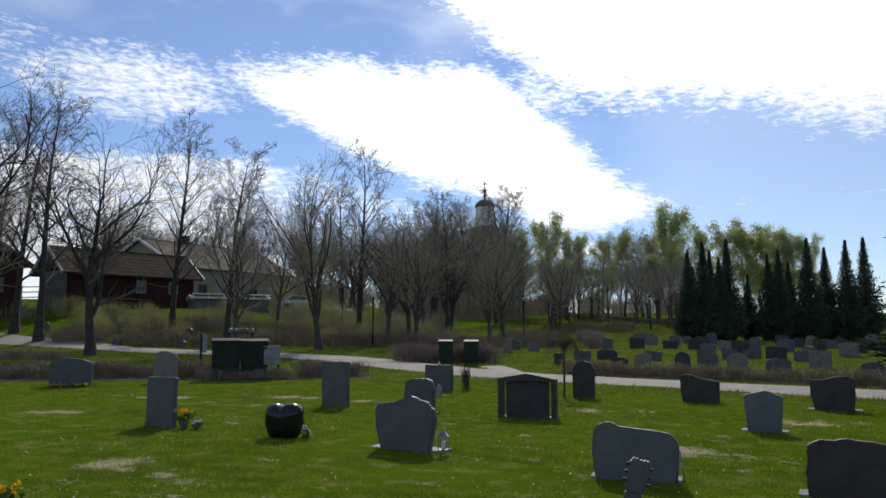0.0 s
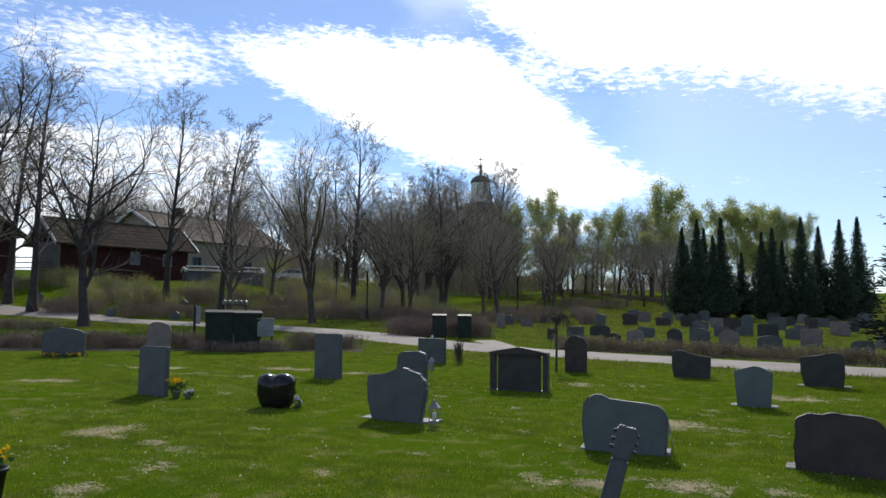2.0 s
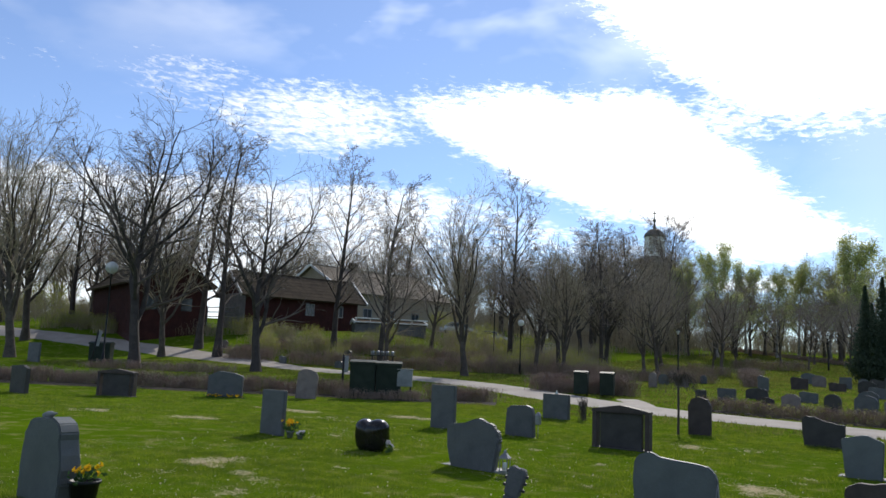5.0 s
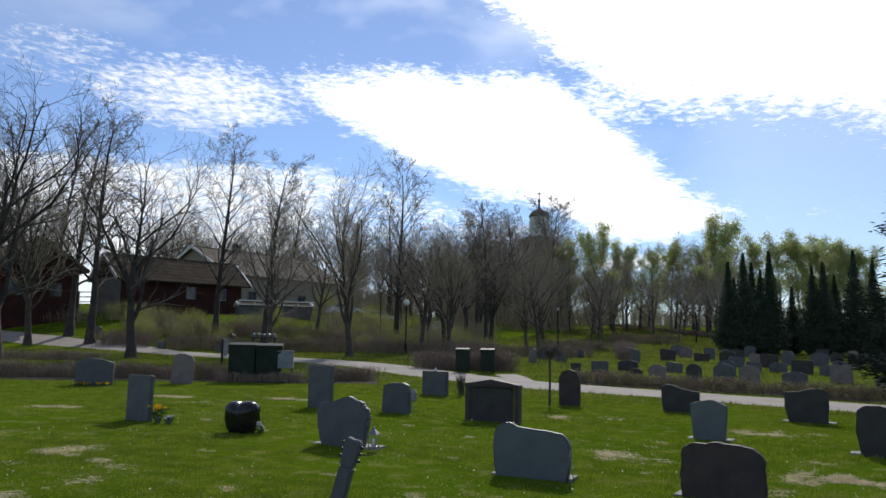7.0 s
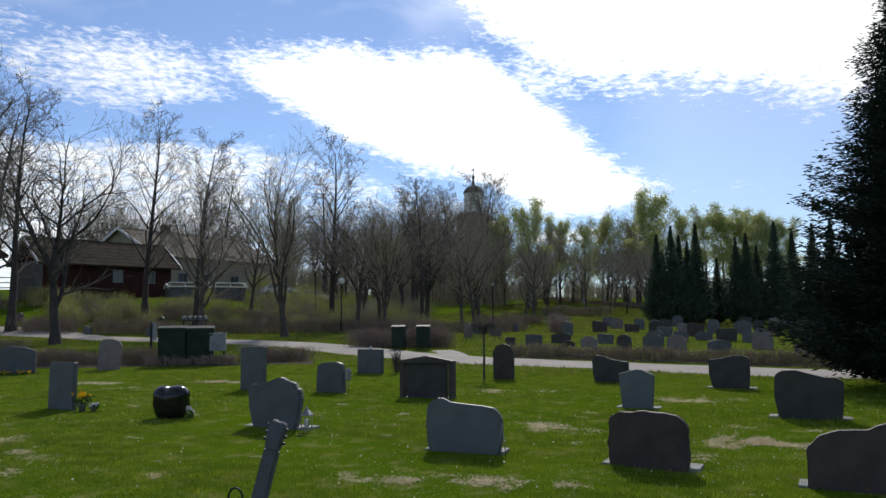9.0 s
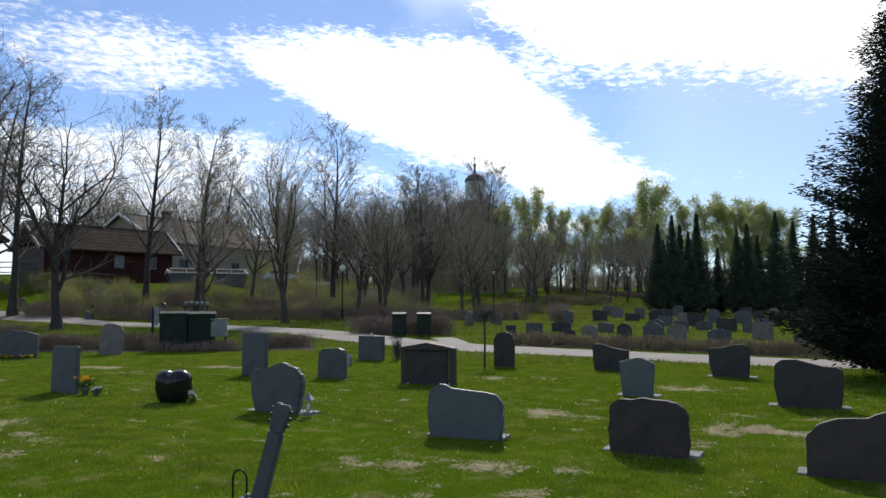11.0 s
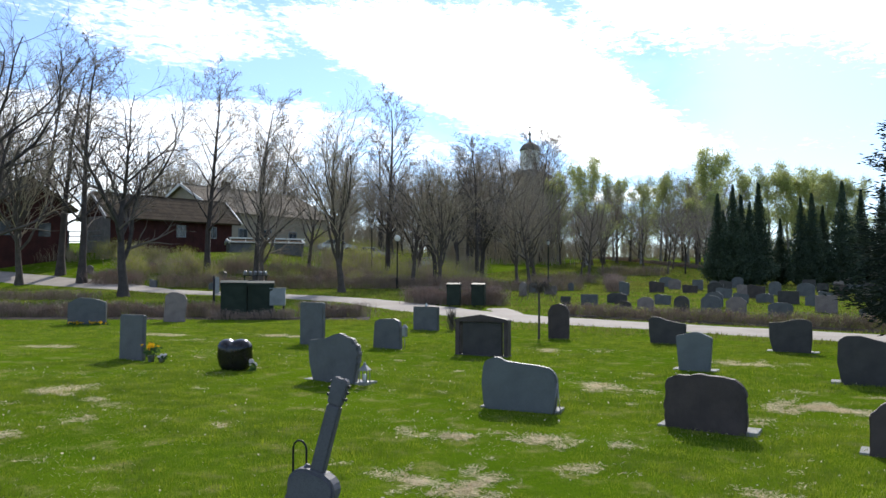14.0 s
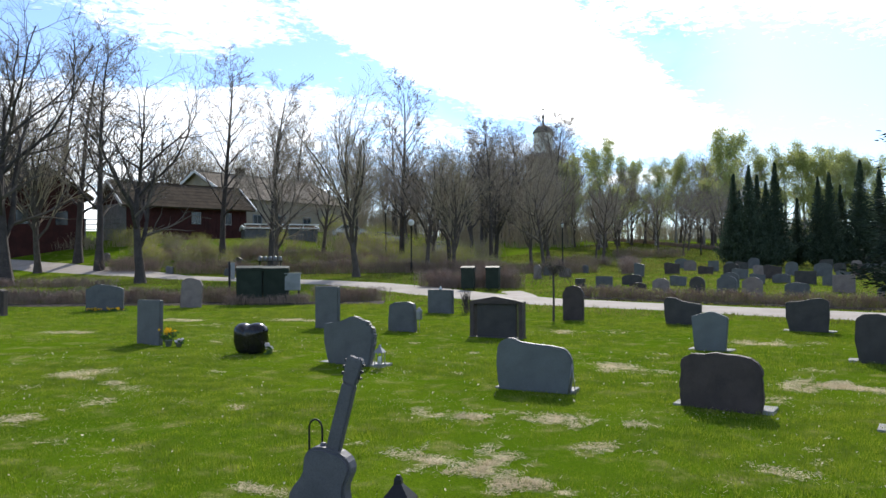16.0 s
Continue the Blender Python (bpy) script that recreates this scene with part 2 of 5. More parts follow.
M_PLASTER = material("cream_plaster", (0.38, 0.325, 0.24), (0.31, 0.262, 0.19), 0.6, 0.85, 0.1, 30, 0.1)
M_WHITE = material("white_paint", (0.78, 0.78, 0.76), (0.62, 0.62, 0.6), 2, 0.55, 0.05, 40, 0.1)
M_PALEWOOD = material("grey_fence_wood", (0.30, 0.31, 0.31), (0.20, 0.21, 0.21), 2, 0.8, 0.3, 25, 0.3)
M_GLASS = material("dark_window_glass", (0.05, 0.06, 0.07), (0.03, 0.035, 0.04), 1, 0.08, 0, 20, 0.0, spec=0.8)
M_GREEN = material("dark_green_plastic", (0.026, 0.036, 0.026), (0.016, 0.024, 0.017), 3, 0.6, 0.1, 40, 0.2, spec=0.15)
M_IRON = material("black_iron", (0.02, 0.02, 0.022), (0.012, 0.012, 0.014), 6, 0.5, 0.1, 60, 0.2, metal=0.3)
M_STEEL = material("galvanised_steel", (0.3, 0.3, 0.3), (0.2, 0.2, 0.21), 5, 0.4, 0.1, 60, 0.2, metal=0.8)
M_GLOBE = material("opal_lamp_globe", (0.8, 0.8, 0.78), (0.7, 0.7, 0.68), 3, 0.25, 0, 30, 0.0, translucent=0.4)
M_COPPER = material("dark_copper", (0.13, 0.13, 0.115), (0.09, 0.09, 0.08), 1, 0.6, 0.1, 10, 0.2)
M_YELLOW = material("yellow_petals", (0.85, 0.55, 0.02), (0.7, 0.4, 0.01), 8, 0.6, 0, 30, 0.1, translucent=0.4, spread=0.2, island=True)
M_LILAC = material("pale_lilac_petals", (0.68, 0.65, 0.68), (0.52, 0.49, 0.54), 8, 0.6, 0, 30, 0.1, translucent=0.3, island=True)
M_LEAF = material("pot_plant_leaves", (0.06, 0.12, 0.03), (0.035, 0.075, 0.02), 5, 0.6, 0, 30, 0.1, translucent=0.3, island=True)
M_CAR = material("silver_car_paint", (0.5, 0.52, 0.55), (0.45, 0.47, 0.5), 2, 0.2, 0, 30, 0.0, metal=0.6, spec=0.6)
M_RUBBER = material("black_rubber", (0.02, 0.02, 0.02), (0.015, 0.015, 0.015), 5, 0.8, 0, 30, 0.1)
M_CANDLE = material("white_candle_wax", (0.8, 0.78, 0.7), (0.7, 0.68, 0.6), 5, 0.5, 0, 30, 0.0)
M_SOIL = material("dark_soil", (0.07, 0.05, 0.035), (0.04, 0.03, 0.02), 5, 0.95, 0.6, 40, 0.4)


# ---- building helpers ----
def part(name, bm, mat, parent=None, label="", smooth=False):
    """Links a bmesh as one mesh object under a thing or a part."""
    me = bpy.data.meshes.new(name)
    bm.to_mesh(me)
    bm.free()
    return mesh_part(name, me, mat, parent, label, smooth)


def mesh_part(name, me, mat, parent=None, label="", smooth=False):
    me.materials.append(mat)
    if smooth:
        me.polygons.foreach_set("use_smooth", [True] * len(me.polygons))
    ob = new(name, me)
    ob.parent = parent
    if label:
        ob["label"] = label
    return ob


def raw(name, verts, faces, mat, parent=None, label="", smooth=False):
    me = bpy.data.meshes.new(name)
    me.from_pydata(verts, [], faces)
    return mesh_part(name, me, mat, parent, label, smooth)


def fast(name, verts, sides, mat, parent=None, label=""):
    """A mesh of many loose polygons, all with the same number of corners, from an array of corners."""
    verts = np.asarray(verts, np.float32).reshape(-1, 3)
    me = bpy.data.meshes.new(name)
    n = len(verts)
    me.vertices.add(n), me.loops.add(n), me.polygons.add(n // sides)
    me.vertices.foreach_set("co", verts.ravel())
    me.loops.foreach_set("vertex_index", np.arange(n, dtype=np.int32))
    me.polygons.foreach_set("loop_start", np.arange(0, n, sides, dtype=np.int32))
    me.update(calc_edges=True)
    return mesh_part(name, me, mat, parent, label)


def thing(name, label, category, m, group=""):
    ob = new(name)
    ob.matrix_world = m
    return tagged(ob, label, category, group)


def box(bm, x0, y0, z0, x1, y1, z1, bevel=0.0):
    got = bmesh.ops.create_cube(bm, size=1)["verts"]
    bmesh.ops.transform(bm, matrix=Matrix.LocRotScale(((x0 + x1) / 2, (y0 + y1) / 2, (z0 + z1) / 2), None, (x1 - x0, y1 - y0, z1 - z0)), verts=got)
    if bevel:
        edges = list({e for v in got for e in v.link_edges})
        bmesh.ops.bevel(bm, geom=edges, offset=bevel, segments=2, affect="EDGES", profile=0.6)
    return got


def boxed(*args, **kw):
    bm = bmesh.new()
    box(bm, *args, **kw)
    return bm


def turned(profile, sides=16):
    """A body of revolution from pairs of radius and height."""
    bm = bmesh.new()
    rings = [[bm.verts.new((r * math.cos(a), r * math.sin(a), z)) for a in [2 * math.pi * i / sides for i in range(sides)]] for r, z in profile]
    for a, b in zip(rings, rings[1:]):
        for i in range(sides):
            bm.faces.new((a[i], a[(i + 1) % sides], b[(i + 1) % sides], b[i]))
    bm.faces.new(rings[-1])
    bm.faces.new(rings[0][::-1])
    return bm


def slab(outline, thick, bevel=0.012, seed=0, rough=0.0):
    """An upright slab: an outline in x and z, given depth along y; rough: how unevenly the edge is hewn."""
    rnd = random.Random(seed)
    bm = bmesh.new()
    pts = []
    for a, b in zip(outline, outline[1:] + outline[:1]):
        steps = max(1, int(math.dist(a, b) / 0.06)) if rough else 1
        for i in range(steps):
            k = i / steps
            j = rough if 0.02 < a[1] + (b[1] - a[1]) * k else 0
            pts.append((a[0] + (b[0] - a[0]) * k + rnd.uniform(-j, j), a[1] + (b[1] - a[1]) * k + rnd.uniform(-j, j)))
    face = bm.faces.new([bm.verts.new((x, -thick / 2, z)) for x, z in pts])
    new_geom = bmesh.ops.extrude_face_region(bm, geom=[face])["geom"]
    for v in new_geom:
        if isinstance(v, bmesh.types.BMVert):
            v.co.y += thick
            if rough:
                v.co.y += rnd.uniform(-rough, rough)
    bmesh.ops.recalc_face_normals(bm, faces=bm.faces[:])
    sharp = [e for e in bm.edges if len(e.link_faces) == 2 and e.calc_face_angle() > 0.5]
    bmesh.ops.bevel(bm, geom=sharp, offset=bevel, segments=2, affect="EDGES")
    return bm


def arc(cx, cz, rx, rz, a0, a1, n=10):
    return [(cx + rx * math.cos(radians(a0 + (a1 - a0) * i / n)), cz + rz * math.sin(radians(a0 + (a1 - a0) * i / n))) for i in range(n + 1)]


def tube(verts, faces, pts, radii, sides):
    """Adds a tapering tube along points to lists of corners and faces."""
    start = len(verts)
    for i, p in enumerate(pts):
        way = (pts[min(i + 1, len(pts) - 1)] - pts[max(i - 1, 0)]).normalized()
        side = way.cross(Vector((0.31, 0.17, 0.93) if abs(way.z) < 0.9 else (1, 0, 0))).normalized()
        up = way.cross(side)
        for k in range(sides):
            a = 2 * math.pi * k / sides
            verts.append(p + (side * math.cos(a) + up * math.sin(a)) * radii[i])
    for i in range(len(pts) - 1):
        for k in range(sides):
            a, b = start + i * sides + k, start + i * sides + (k + 1) % sides
            faces.append((a, b, b + sides, a + sides))


def rod(name, pts, r, mat, parent, sides=8, label=""):
    v, f = [], []
    tube(v, f, [Vector(p) for p in pts], [r] * len(pts), sides)
    f.append(tuple(range(sides))[::-1])
    f.append(tuple(range(len(v) - sides, len(v))))
    return raw(name, v, f, mat, parent, label, True)


# ---- ground ----
RISE_S = [-400, 0, 22, 30, 40, 48, 70, 110, 160, 260, 600, 3000]
RISE_Z = [0, 0, 0, 0.12, 0.5, 0.75, 1.3, 3.9, 6, 7, 8, 10]


def step(v):
    v = np.clip(v, 0, 1)
    return v * v * (3 - 2 * v)


def ground_z(x, y):
    """The lie of the land: a lawn that falls a little to the right, a rise behind the road, a bank under the houses."""
    s, u = -0.444 * (x - 3.93) + 0.896 * (y + 1), 0.896 * (x - 3.93) + 0.444 * (y + 1)
    z = np.interp(s, RISE_S, RISE_Z) + 2.5 * step((s - 50) / 18) * step((-u - 3) / 16)
    return z + np.clip(-0.018 * (x + 2.5), -0.12, 0.12) * step((40 - s) / 15) * (0.3 + 0.7 * step((13.5 - y) / 4.5))


def on(x, y, lift=0.0, turn=0.0):
    return pose(x, y, float(ground_z(x, y)) + lift, 0, 0, turn)


# worn, dry places in the lawn: x, y, half length, half width
DRY = [(-6.06, 6.25, 0.28, 0.4), (-3.87, 4.95, 0.34, 0.34), (-4.2, 6.0, 0.3, 0.32), (-3.94, 3.97, 0.2, 0.22), (-10.6, 16.0, 1.3, 0.36), (-11.8, 10.3, 0.9, 0.3), (-10.7, 13.5, 0.9, 0.35), (0.82, 4.96, 0.42, 0.6), (1.39, 4.65, 0.28, 0.32),
       (0.0, 6.56, 0.42, 0.2), (1.0, 7.0, 0.5, 0.18), (1.64, 6.94, 0.34, 0.26), (1.73, 5.9, 0.36, 0.26), (0.68, 10.9, 0.5, 0.55), (3.2, 10.8, 0.4, 0.5), (2.92, 9.26, 0.16, 0.2), (3.88, 10.85, 0.36, 0.4), (2.0, 15.5, 0.8, 0.6), (3.51, 6.48, 0.16, 0.3),
       (3.25, 5.94, 0.3, 0.2), (-2.5, 15.9, 0.45, 0.4), (-1.4, 16.6, 0.5, 0.35), (-3.4, 10.8, 0.2, 0.2), (-5.6, 5.1, 0.26, 0.3), (0.56, 6.87, 0.5, 0.14), (-5.1, 6.3, 0.2, 0.22), (-13.5, 14.6, 1.0, 0.3), (-8.5, 16.1, 1.2, 0.35), (-14.5, 9.4, 0.7, 0.35)]

rd = random.Random(12)
for i in range(60):
    k = rd.uniform(0.04, 0.13)
    DRY.append((rd.uniform(-8, 6), rd.uniform(3.2, 13), k * rd.uniform(1.0, 2.2), k))


def fbm(x, y, seed=0.0):
    """Cheap repeatable noise from layered waves, about -1 to 1."""
    v = 0
    for i, (f, a) in enumerate(((0.9, 0.5), (2.1, 0.35), (4.7, 0.25), (9.3, 0.18), (18.1, 0.12))):
        th = 1.7 * i + seed
        v = v + a * np.sin(f * (x * math.cos(th) + y * math.sin(th)) + 2.1 * np.sin(f * 0.7 * (y * math.cos(th) - x * math.sin(th)) + seed) + 5 * i)
    return v


def dryness(x, y):
    d = np.zeros_like(x)
    for cx, cy, a, b in DRY:
        r = np.sqrt(((x - cx) / a) ** 2 + ((y - cy) / b) ** 2) + 0.85 * fbm(x * 2.6, y * 3.0, cx)
        d = np.maximum(d, step((2.0 - r) / 2.0))
    clump = fbm(x * 3.1, y * 3.7, 2.0) + 0.6 * fbm(x * 9, y * 9, 4.0)
    return d * step((clump + 1.3 * d - 0.75) / 1.1)


def lines(dense0, dense1, fine, mid0, mid1, mid, far):
    a = list(np.arange(dense0, dense1, fine))
    lo, hi = list(np.arange(mid0, dense0, mid)), list(np.arange(dense1, mid1, mid))
    out_lo, out_hi = [mid0 - far * (1.35 ** i - 1) for i in range(25, 0, -1)], [mid1 + far * (1.35 ** i - 1) for i in range(1, 26)]
    return np.array(out_lo + lo + a + hi + out_hi)


gx, gy = lines(-16, 8, 0.16, -72, 30, 1.0, 4), lines(2, 21, 0.14, -8, 90, 1.0, 4)
GX, GY = np.meshgrid(gx, gy)
GZ = ground_z(GX, GY) + 0.012 * fbm(GX * 0.7, GY * 0.7, 3.0) * (np.hypot(GX, GY) < 60)
nx, ny = len(gx), len(gy)
idx = np.arange(nx * ny).reshape(ny, nx)
quads = np.stack([idx[:-1, :-1], idx[:-1, 1:], idx[1:, 1:], idx[1:, :-1]], -1).reshape(-1, 4)
gm = bpy.data.meshes.new("ground")
gm.vertices.add(nx * ny), gm.loops.add(quads.size), gm.polygons.add(len(quads))
gm.vertices.foreach_set("co", np.stack([GX, GY, GZ], -1).astype(np.float32).ravel())
gm.loops.foreach_set("vertex_index", quads.astype(np.int32).ravel())
gm.polygons.foreach_set("loop_start", np.arange(0, quads.size, 4, dtype=np.int32))
gm.update(calc_edges=True)
dry_at = gm.attributes.new("dry", "FLOAT", "POINT")
dry_at.data.foreach_set("value", dryness(GX, GY).astype(np.float32).ravel())


def lawn_material():
    mt = bpy.data.materials.new("lawn")
    mt.use_nodes = True
    T = Tree(mt.node_tree)
    T.nt.nodes.clear()
    at = T.nt.nodes.new("ShaderNodeTexCoord").outputs["Object"]
    big, mid, small = T.noise(at, 0.35, 5, 0.6), T.noise(at, 2.2, 5, 0.65), T.noise(at, 38, 4, 0.75)
    col = T.mix(T.smooth(big, 0.3, 0.7), (0.066, 0.123, 0.005), (0.107, 0.168, 0.008))
    col = T.mix(T.m("MULTIPLY", T.smooth(mid, 0.5, 0.7), 0.75), col, (0.26, 0.24, 0.085))
    col = T.mix(T.m("MULTIPLY", T.smooth(small, 0.45, 0.7), 0.6), col, (0.035, 0.065, 0.01))
    dry = T.nt.nodes.new("ShaderNodeAttribute")
    dry.attribute_name = "dry"
    straw = T.mix(T.smooth(small, 0.35, 0.65), (0.40, 0.33, 0.19), (0.74, 0.65, 0.45))
    tuft = T.noise(at, 9.0, 4, 0.7)
    patchy = T.smooth(T.m("ADD", dry.outputs["Fac"], T.m("MULTIPLY", T.m("SUBTRACT", tuft, 0.5), 3.0)), 0.25, 1.1)
    patchy = T.m("MULTIPLY", patchy, T.smooth(dry.outputs["Fac"], 0.02, 0.3))
    col = T.mix(patchy, col, straw)
    bs = T.nt.nodes.new("ShaderNodeBsdfPrincipled")
    T.link(col, bs.inputs["Base Color"])
    bs.inputs["Roughness"].default_value = 0.9
    bs.inputs["Specular IOR Level"].default_value = 0.0
    bp = T.nt.nodes.new("ShaderNodeBump")
    bp.inputs["Strength"].default_value, bp.inputs["Distance"].default_value = 0.8, 0.03
    T.link(T.m("ADD", small, mid), bp.inputs["Height"])
    T.link(bp.outputs[0], bs.inputs["Normal"])
    o = T.nt.nodes.new("ShaderNodeOutputMaterial")
    T.link(bs.outputs[0], o.inputs[0])
    return mt


ground = mesh_part("ground", gm, lawn_material(), None, "", True)
tagged(ground, "green churchyard lawn with worn straw-coloured patches", "lawn", kind="structure")


ROADS = []


def strip(name, mid, width, label, mat=M_ROAD, lift=0.05):
    """A road draped over the ground along a line of points."""
    pts = []
    for (x0, y0), (x1, y1) in zip(mid, mid[1:]):
        n = max(2, int(math.dist((x0, y0), (x1, y1)) / 0.5))
        pts += [(x0 + (x1 - x0) * i / n, y0 + (y1 - y0) * i / n) for i in range(n)]
    pts.append(mid[-1])
    p = np.array(pts)
    ROADS.append((p, width))
    for _ in range(14):
        p[1:-1] = (p[:-2] + 2 * p[1:-1] + p[2:]) / 4
    way = np.gradient(p, axis=0)
    way /= np.linalg.norm(way, axis=1)[:, None]
    side = np.stack([-way[:, 1], way[:, 0]], 1)
    verts, faces, cols = [], [], 7
    for i in range(len(p)):
        for c in range(cols):
            k = (c / (cols - 1) - 0.5) * width * (1 + 0.05 * math.sin(i * 0.9 + c) + 0.03 * math.sin(i * 0.37))
            q = p[i] + side[i] * k
            edge = -0.06 if c in (0, cols - 1) else 0.0
            verts.append((q[0], q[1], float(ground_z(q[0], q[1])) + lift + edge))
    for i in range(len(p) - 1):
        for c in range(cols - 1):
            a = i * cols + c
            faces.append((a, a + 1, a + cols + 1, a + cols))
    ob = raw(name, verts, faces, mat, None, "", True)
    return tagged(ob, label, "path", kind="structure")


strip("road", [(30, 22.0), (12, 23.6), (1, 24.9), (-7, 26.4), (-12, 28.4), (-17, 31.6), (-22, 33.0), (-31.7, 33.4), (-39.4, 35.4), (-43.6, 35.3), (-48.8, 34.5), (-53.7, 33.8), (-58.4, 33.1), (-63.1, 32.1), (-67.3, 30.9), (-95, 28)], 3.1, "pale gravel road between the lawns")
strip("path", [(-8.0, 27.0), (-8.3, 28.4), (-8.8, 29.6), (-10.0, 30.4)], 1.2, "narrow gravel path climbing between the graves", lift=0.04)


# ---- bare trees ----
def branch(rnd, at, way, length, r, level, cfg, wood, twigs):
    """Grows a branch and its own branches; thick wood and thin twigs go into separate lists."""
    segs = 8 if level == 0 else (7 if level == 1 else (4 if level == 2 else 2))
    pts, radii, p, d = [at], [r], at.copy(), way.copy()
    end = cfg["taper"] if level < 3 else 0.45
    for i in range(segs):
        d = (d + Vector((rnd.gauss(0, 1), rnd.gauss(0, 1), rnd.gauss(0, 0.7))) * (cfg["wobble"] * (0.3 if level == 0 else 1)) + Vector((0, 0, cfg["lift"] * (0.3 if level == 0 else 1)))).normalized()
        if level >= cfg["droop_from"]:
            d = (d + Vector((0, 0, -cfg["droop"]))).normalized()
        p = p + d * (length / segs)
        pts.append(p.copy())
        radii.append(max(r * (1 + (end - 1) * (i + 1) / segs), 0.008))
    dest = wood if level < 2 else twigs
    tube(dest[0], dest[1], pts, radii, (7, 5, 4, 3, 3)[min(level, 4)])
    if level >= cfg["levels"]:
        return
    count = cfg["count"][level]
    for j in range(count):
        k = cfg["first"][level] + (1 - cfg["first"][level]) * (j + rnd.random()) / count
        f = k * segs
        i = min(int(f), segs - 1)
        q = pts[i].lerp(pts[i + 1], f - i)
        axis = (pts[i + 1] - pts[i]).normalized()
        side = axis.orthogonal().normalized()
        side.rotate(Matrix.Rotation(j * 2.4 + rnd.uniform(-0.6, 0.6), 3, axis))
        ang = radians(rnd.uniform(*cfg["angle"][level]))
        w = (axis * math.cos(ang) + side * math.sin(ang)).normalized()
        branch(rnd, q, w, length * cfg["ratio"][level] * rnd.uniform(0.82, 1.1) * (1.1 - 0.45 * k * cfg["cone"]), max(r * (1 + (end - 1) * k) * cfg["thin"], 0.008), level + 1, cfg, wood, twigs)


LIME = dict(levels=4, count=(12, 8, 5, 2), first=(0.25, 0.16, 0.12, 0.1), angle=((24, 50), (24, 52), (22, 50), (25, 50)), ratio=(0.78, 0.46, 0.55, 0.58), taper=0.25, wobble=0.15, lift=0.045, droop=0, droop_from=9, cone=0.75, thin=0.62)
DENSE = dict(LIME, count=(16, 9, 5, 2), angle=((14, 42), (16, 44), (16, 45), (20, 45)), lift=0.035, first=(0.2, 0.16, 0.15, 0.1), ratio=(0.95, 0.38, 0.52, 0.6), cone=0.75, thin=0.56, wobble=0.12)
SLIM = dict(LIME, count=(24, 6, 4, 3), angle=((30, 52), (20, 45), (25, 50), (25, 50)), ratio=(0.30, 0.5, 0.6, 0.75), first=(0.24, 0.2, 0.2, 0.1), taper=0.10, wobble=0.12, droop=0.06, droop_from=3, cone=1.2, lift=0.04, thin=0.45)
OPEN = dict(LIME, count=(12, 9, 5, 2), angle=((30, 56), (24, 55), (25, 55), (25, 55)), first=(0.24, 0.14, 0.15, 0.1), ratio=(0.84, 0.42, 0.5, 0.55), wobble=0.19, lift=0.075, thin=0.66, cone=0.65)


def leaves_at(rnd, spots, size, near, per):
    """Small leaf quads scattered round the given spots."""
    out = []
    for s in spots:
        for _ in range(per):
            p = s + Vector((rnd.gauss(0, near), rnd.gauss(0, near), rnd.gauss(0, near)))
            a = Vector((rnd.gauss(0, 1), rnd.gauss(0, 1), rnd.gauss(0, 1))).normalized()
            b = a.orthogonal().normalized() * size * rnd.uniform(0.6, 1.3)
            a = a * size * rnd.uniform(0.8, 1.6)
            out += [p - a, p + b * 0.8, p + a, p - b * 0.8]
    return out


def make_tree(seed, cfg, height, radius, label, bark, twig_mat, leaf=None, per=0, size=0.05, near=0.16, trunk_part=0.8, every=2):
    rnd = random.Random(seed)
    ob = thing("tree", label, "tree", Matrix())
    wood, twigs = ([], []), ([], [])
    branch(rnd, Vector((0, 0, -0.25)), Vector((0, 0, 1)), height * trunk_part, radius, 0, cfg, wood, twigs)
    top = float(np.percentile([v.z for v in twigs[0]], 98.2))
    k = height / top
    for vs in (wood[0], twigs[0]):
        for v in vs:
            v *= k
    # a flare at the foot
    for v in wood[0]:
        if v.z < 0.5:
            f = 1 + 0.6 * ((0.5 - v.z) / 0.75) ** 2
            v.x, v.y = v.x * f, v.y * f
    raw("trunk", wood[0], wood[1], bark, ob, "", True)
    raw("crown", twigs[0], twigs[1], twig_mat, ob, "fine bare twigs" if not leaf else "thin twigs with young leaves")
    if leaf:
        fast("foliage", leaves_at(rnd, twigs[0][:: 3 * every], size, near, per), 4, leaf, ob, "sparse yellow-green spring leaves")
    return ob


def place(ob, spots, group):
    """Copies a tree to places of x, y, height factor and turn; the first one is moved there itself."""
    for i, (x, y, s, turn) in enumerate(spots):
        m = on(x, y, -0.02, turn)
        if i == 0:
            ob.matrix_world = m @ Matrix.Diagonal((s, s, s, 1))
            first = ob
        else:
            keep = first.scale.copy()
            first.scale = (s, s, s)
            copy_thing(first, m)
            first.scale = keep
    tagged(ob, group=group)


rt = random.Random(21)
WOODS = []
THICK = []
for i in range(36):
    s, u = rt.uniform(84, 150), rt.uniform(-0.42, 0.12)
    s = s if u > -0.14 else 115 + 0.5 * (s - 84)
    WOODS.append((3.93 - 0.444 * s + 0.896 * u * s, -1 + 0.896 * s + 0.444 * u * s, rt.uniform(0.85, 1.2) * (0.75 + 0.0042 * s), rt.uniform(0, 360)))
for i in range(16):
    s, u = rt.uniform(98, 140), rt.uniform(0.10, 0.34)
    WOODS.append((3.93 - 0.444 * s + 0.896 * u * s, -1 + 0.896 * s + 0.444 * u * s, rt.uniform(0.85, 1.1), rt.uniform(0, 360)))
for i in range(6):
    s, u = rt.uniform(80, 112), rt.uniform(-0.85, -0.45)
    WOODS.append((3.93 - 0.444 * s + 0.896 * u * s, -1 + 0.896 * s + 0.444 * u * s, rt.uniform(1.0, 1.4), rt.uniform(0, 360)))
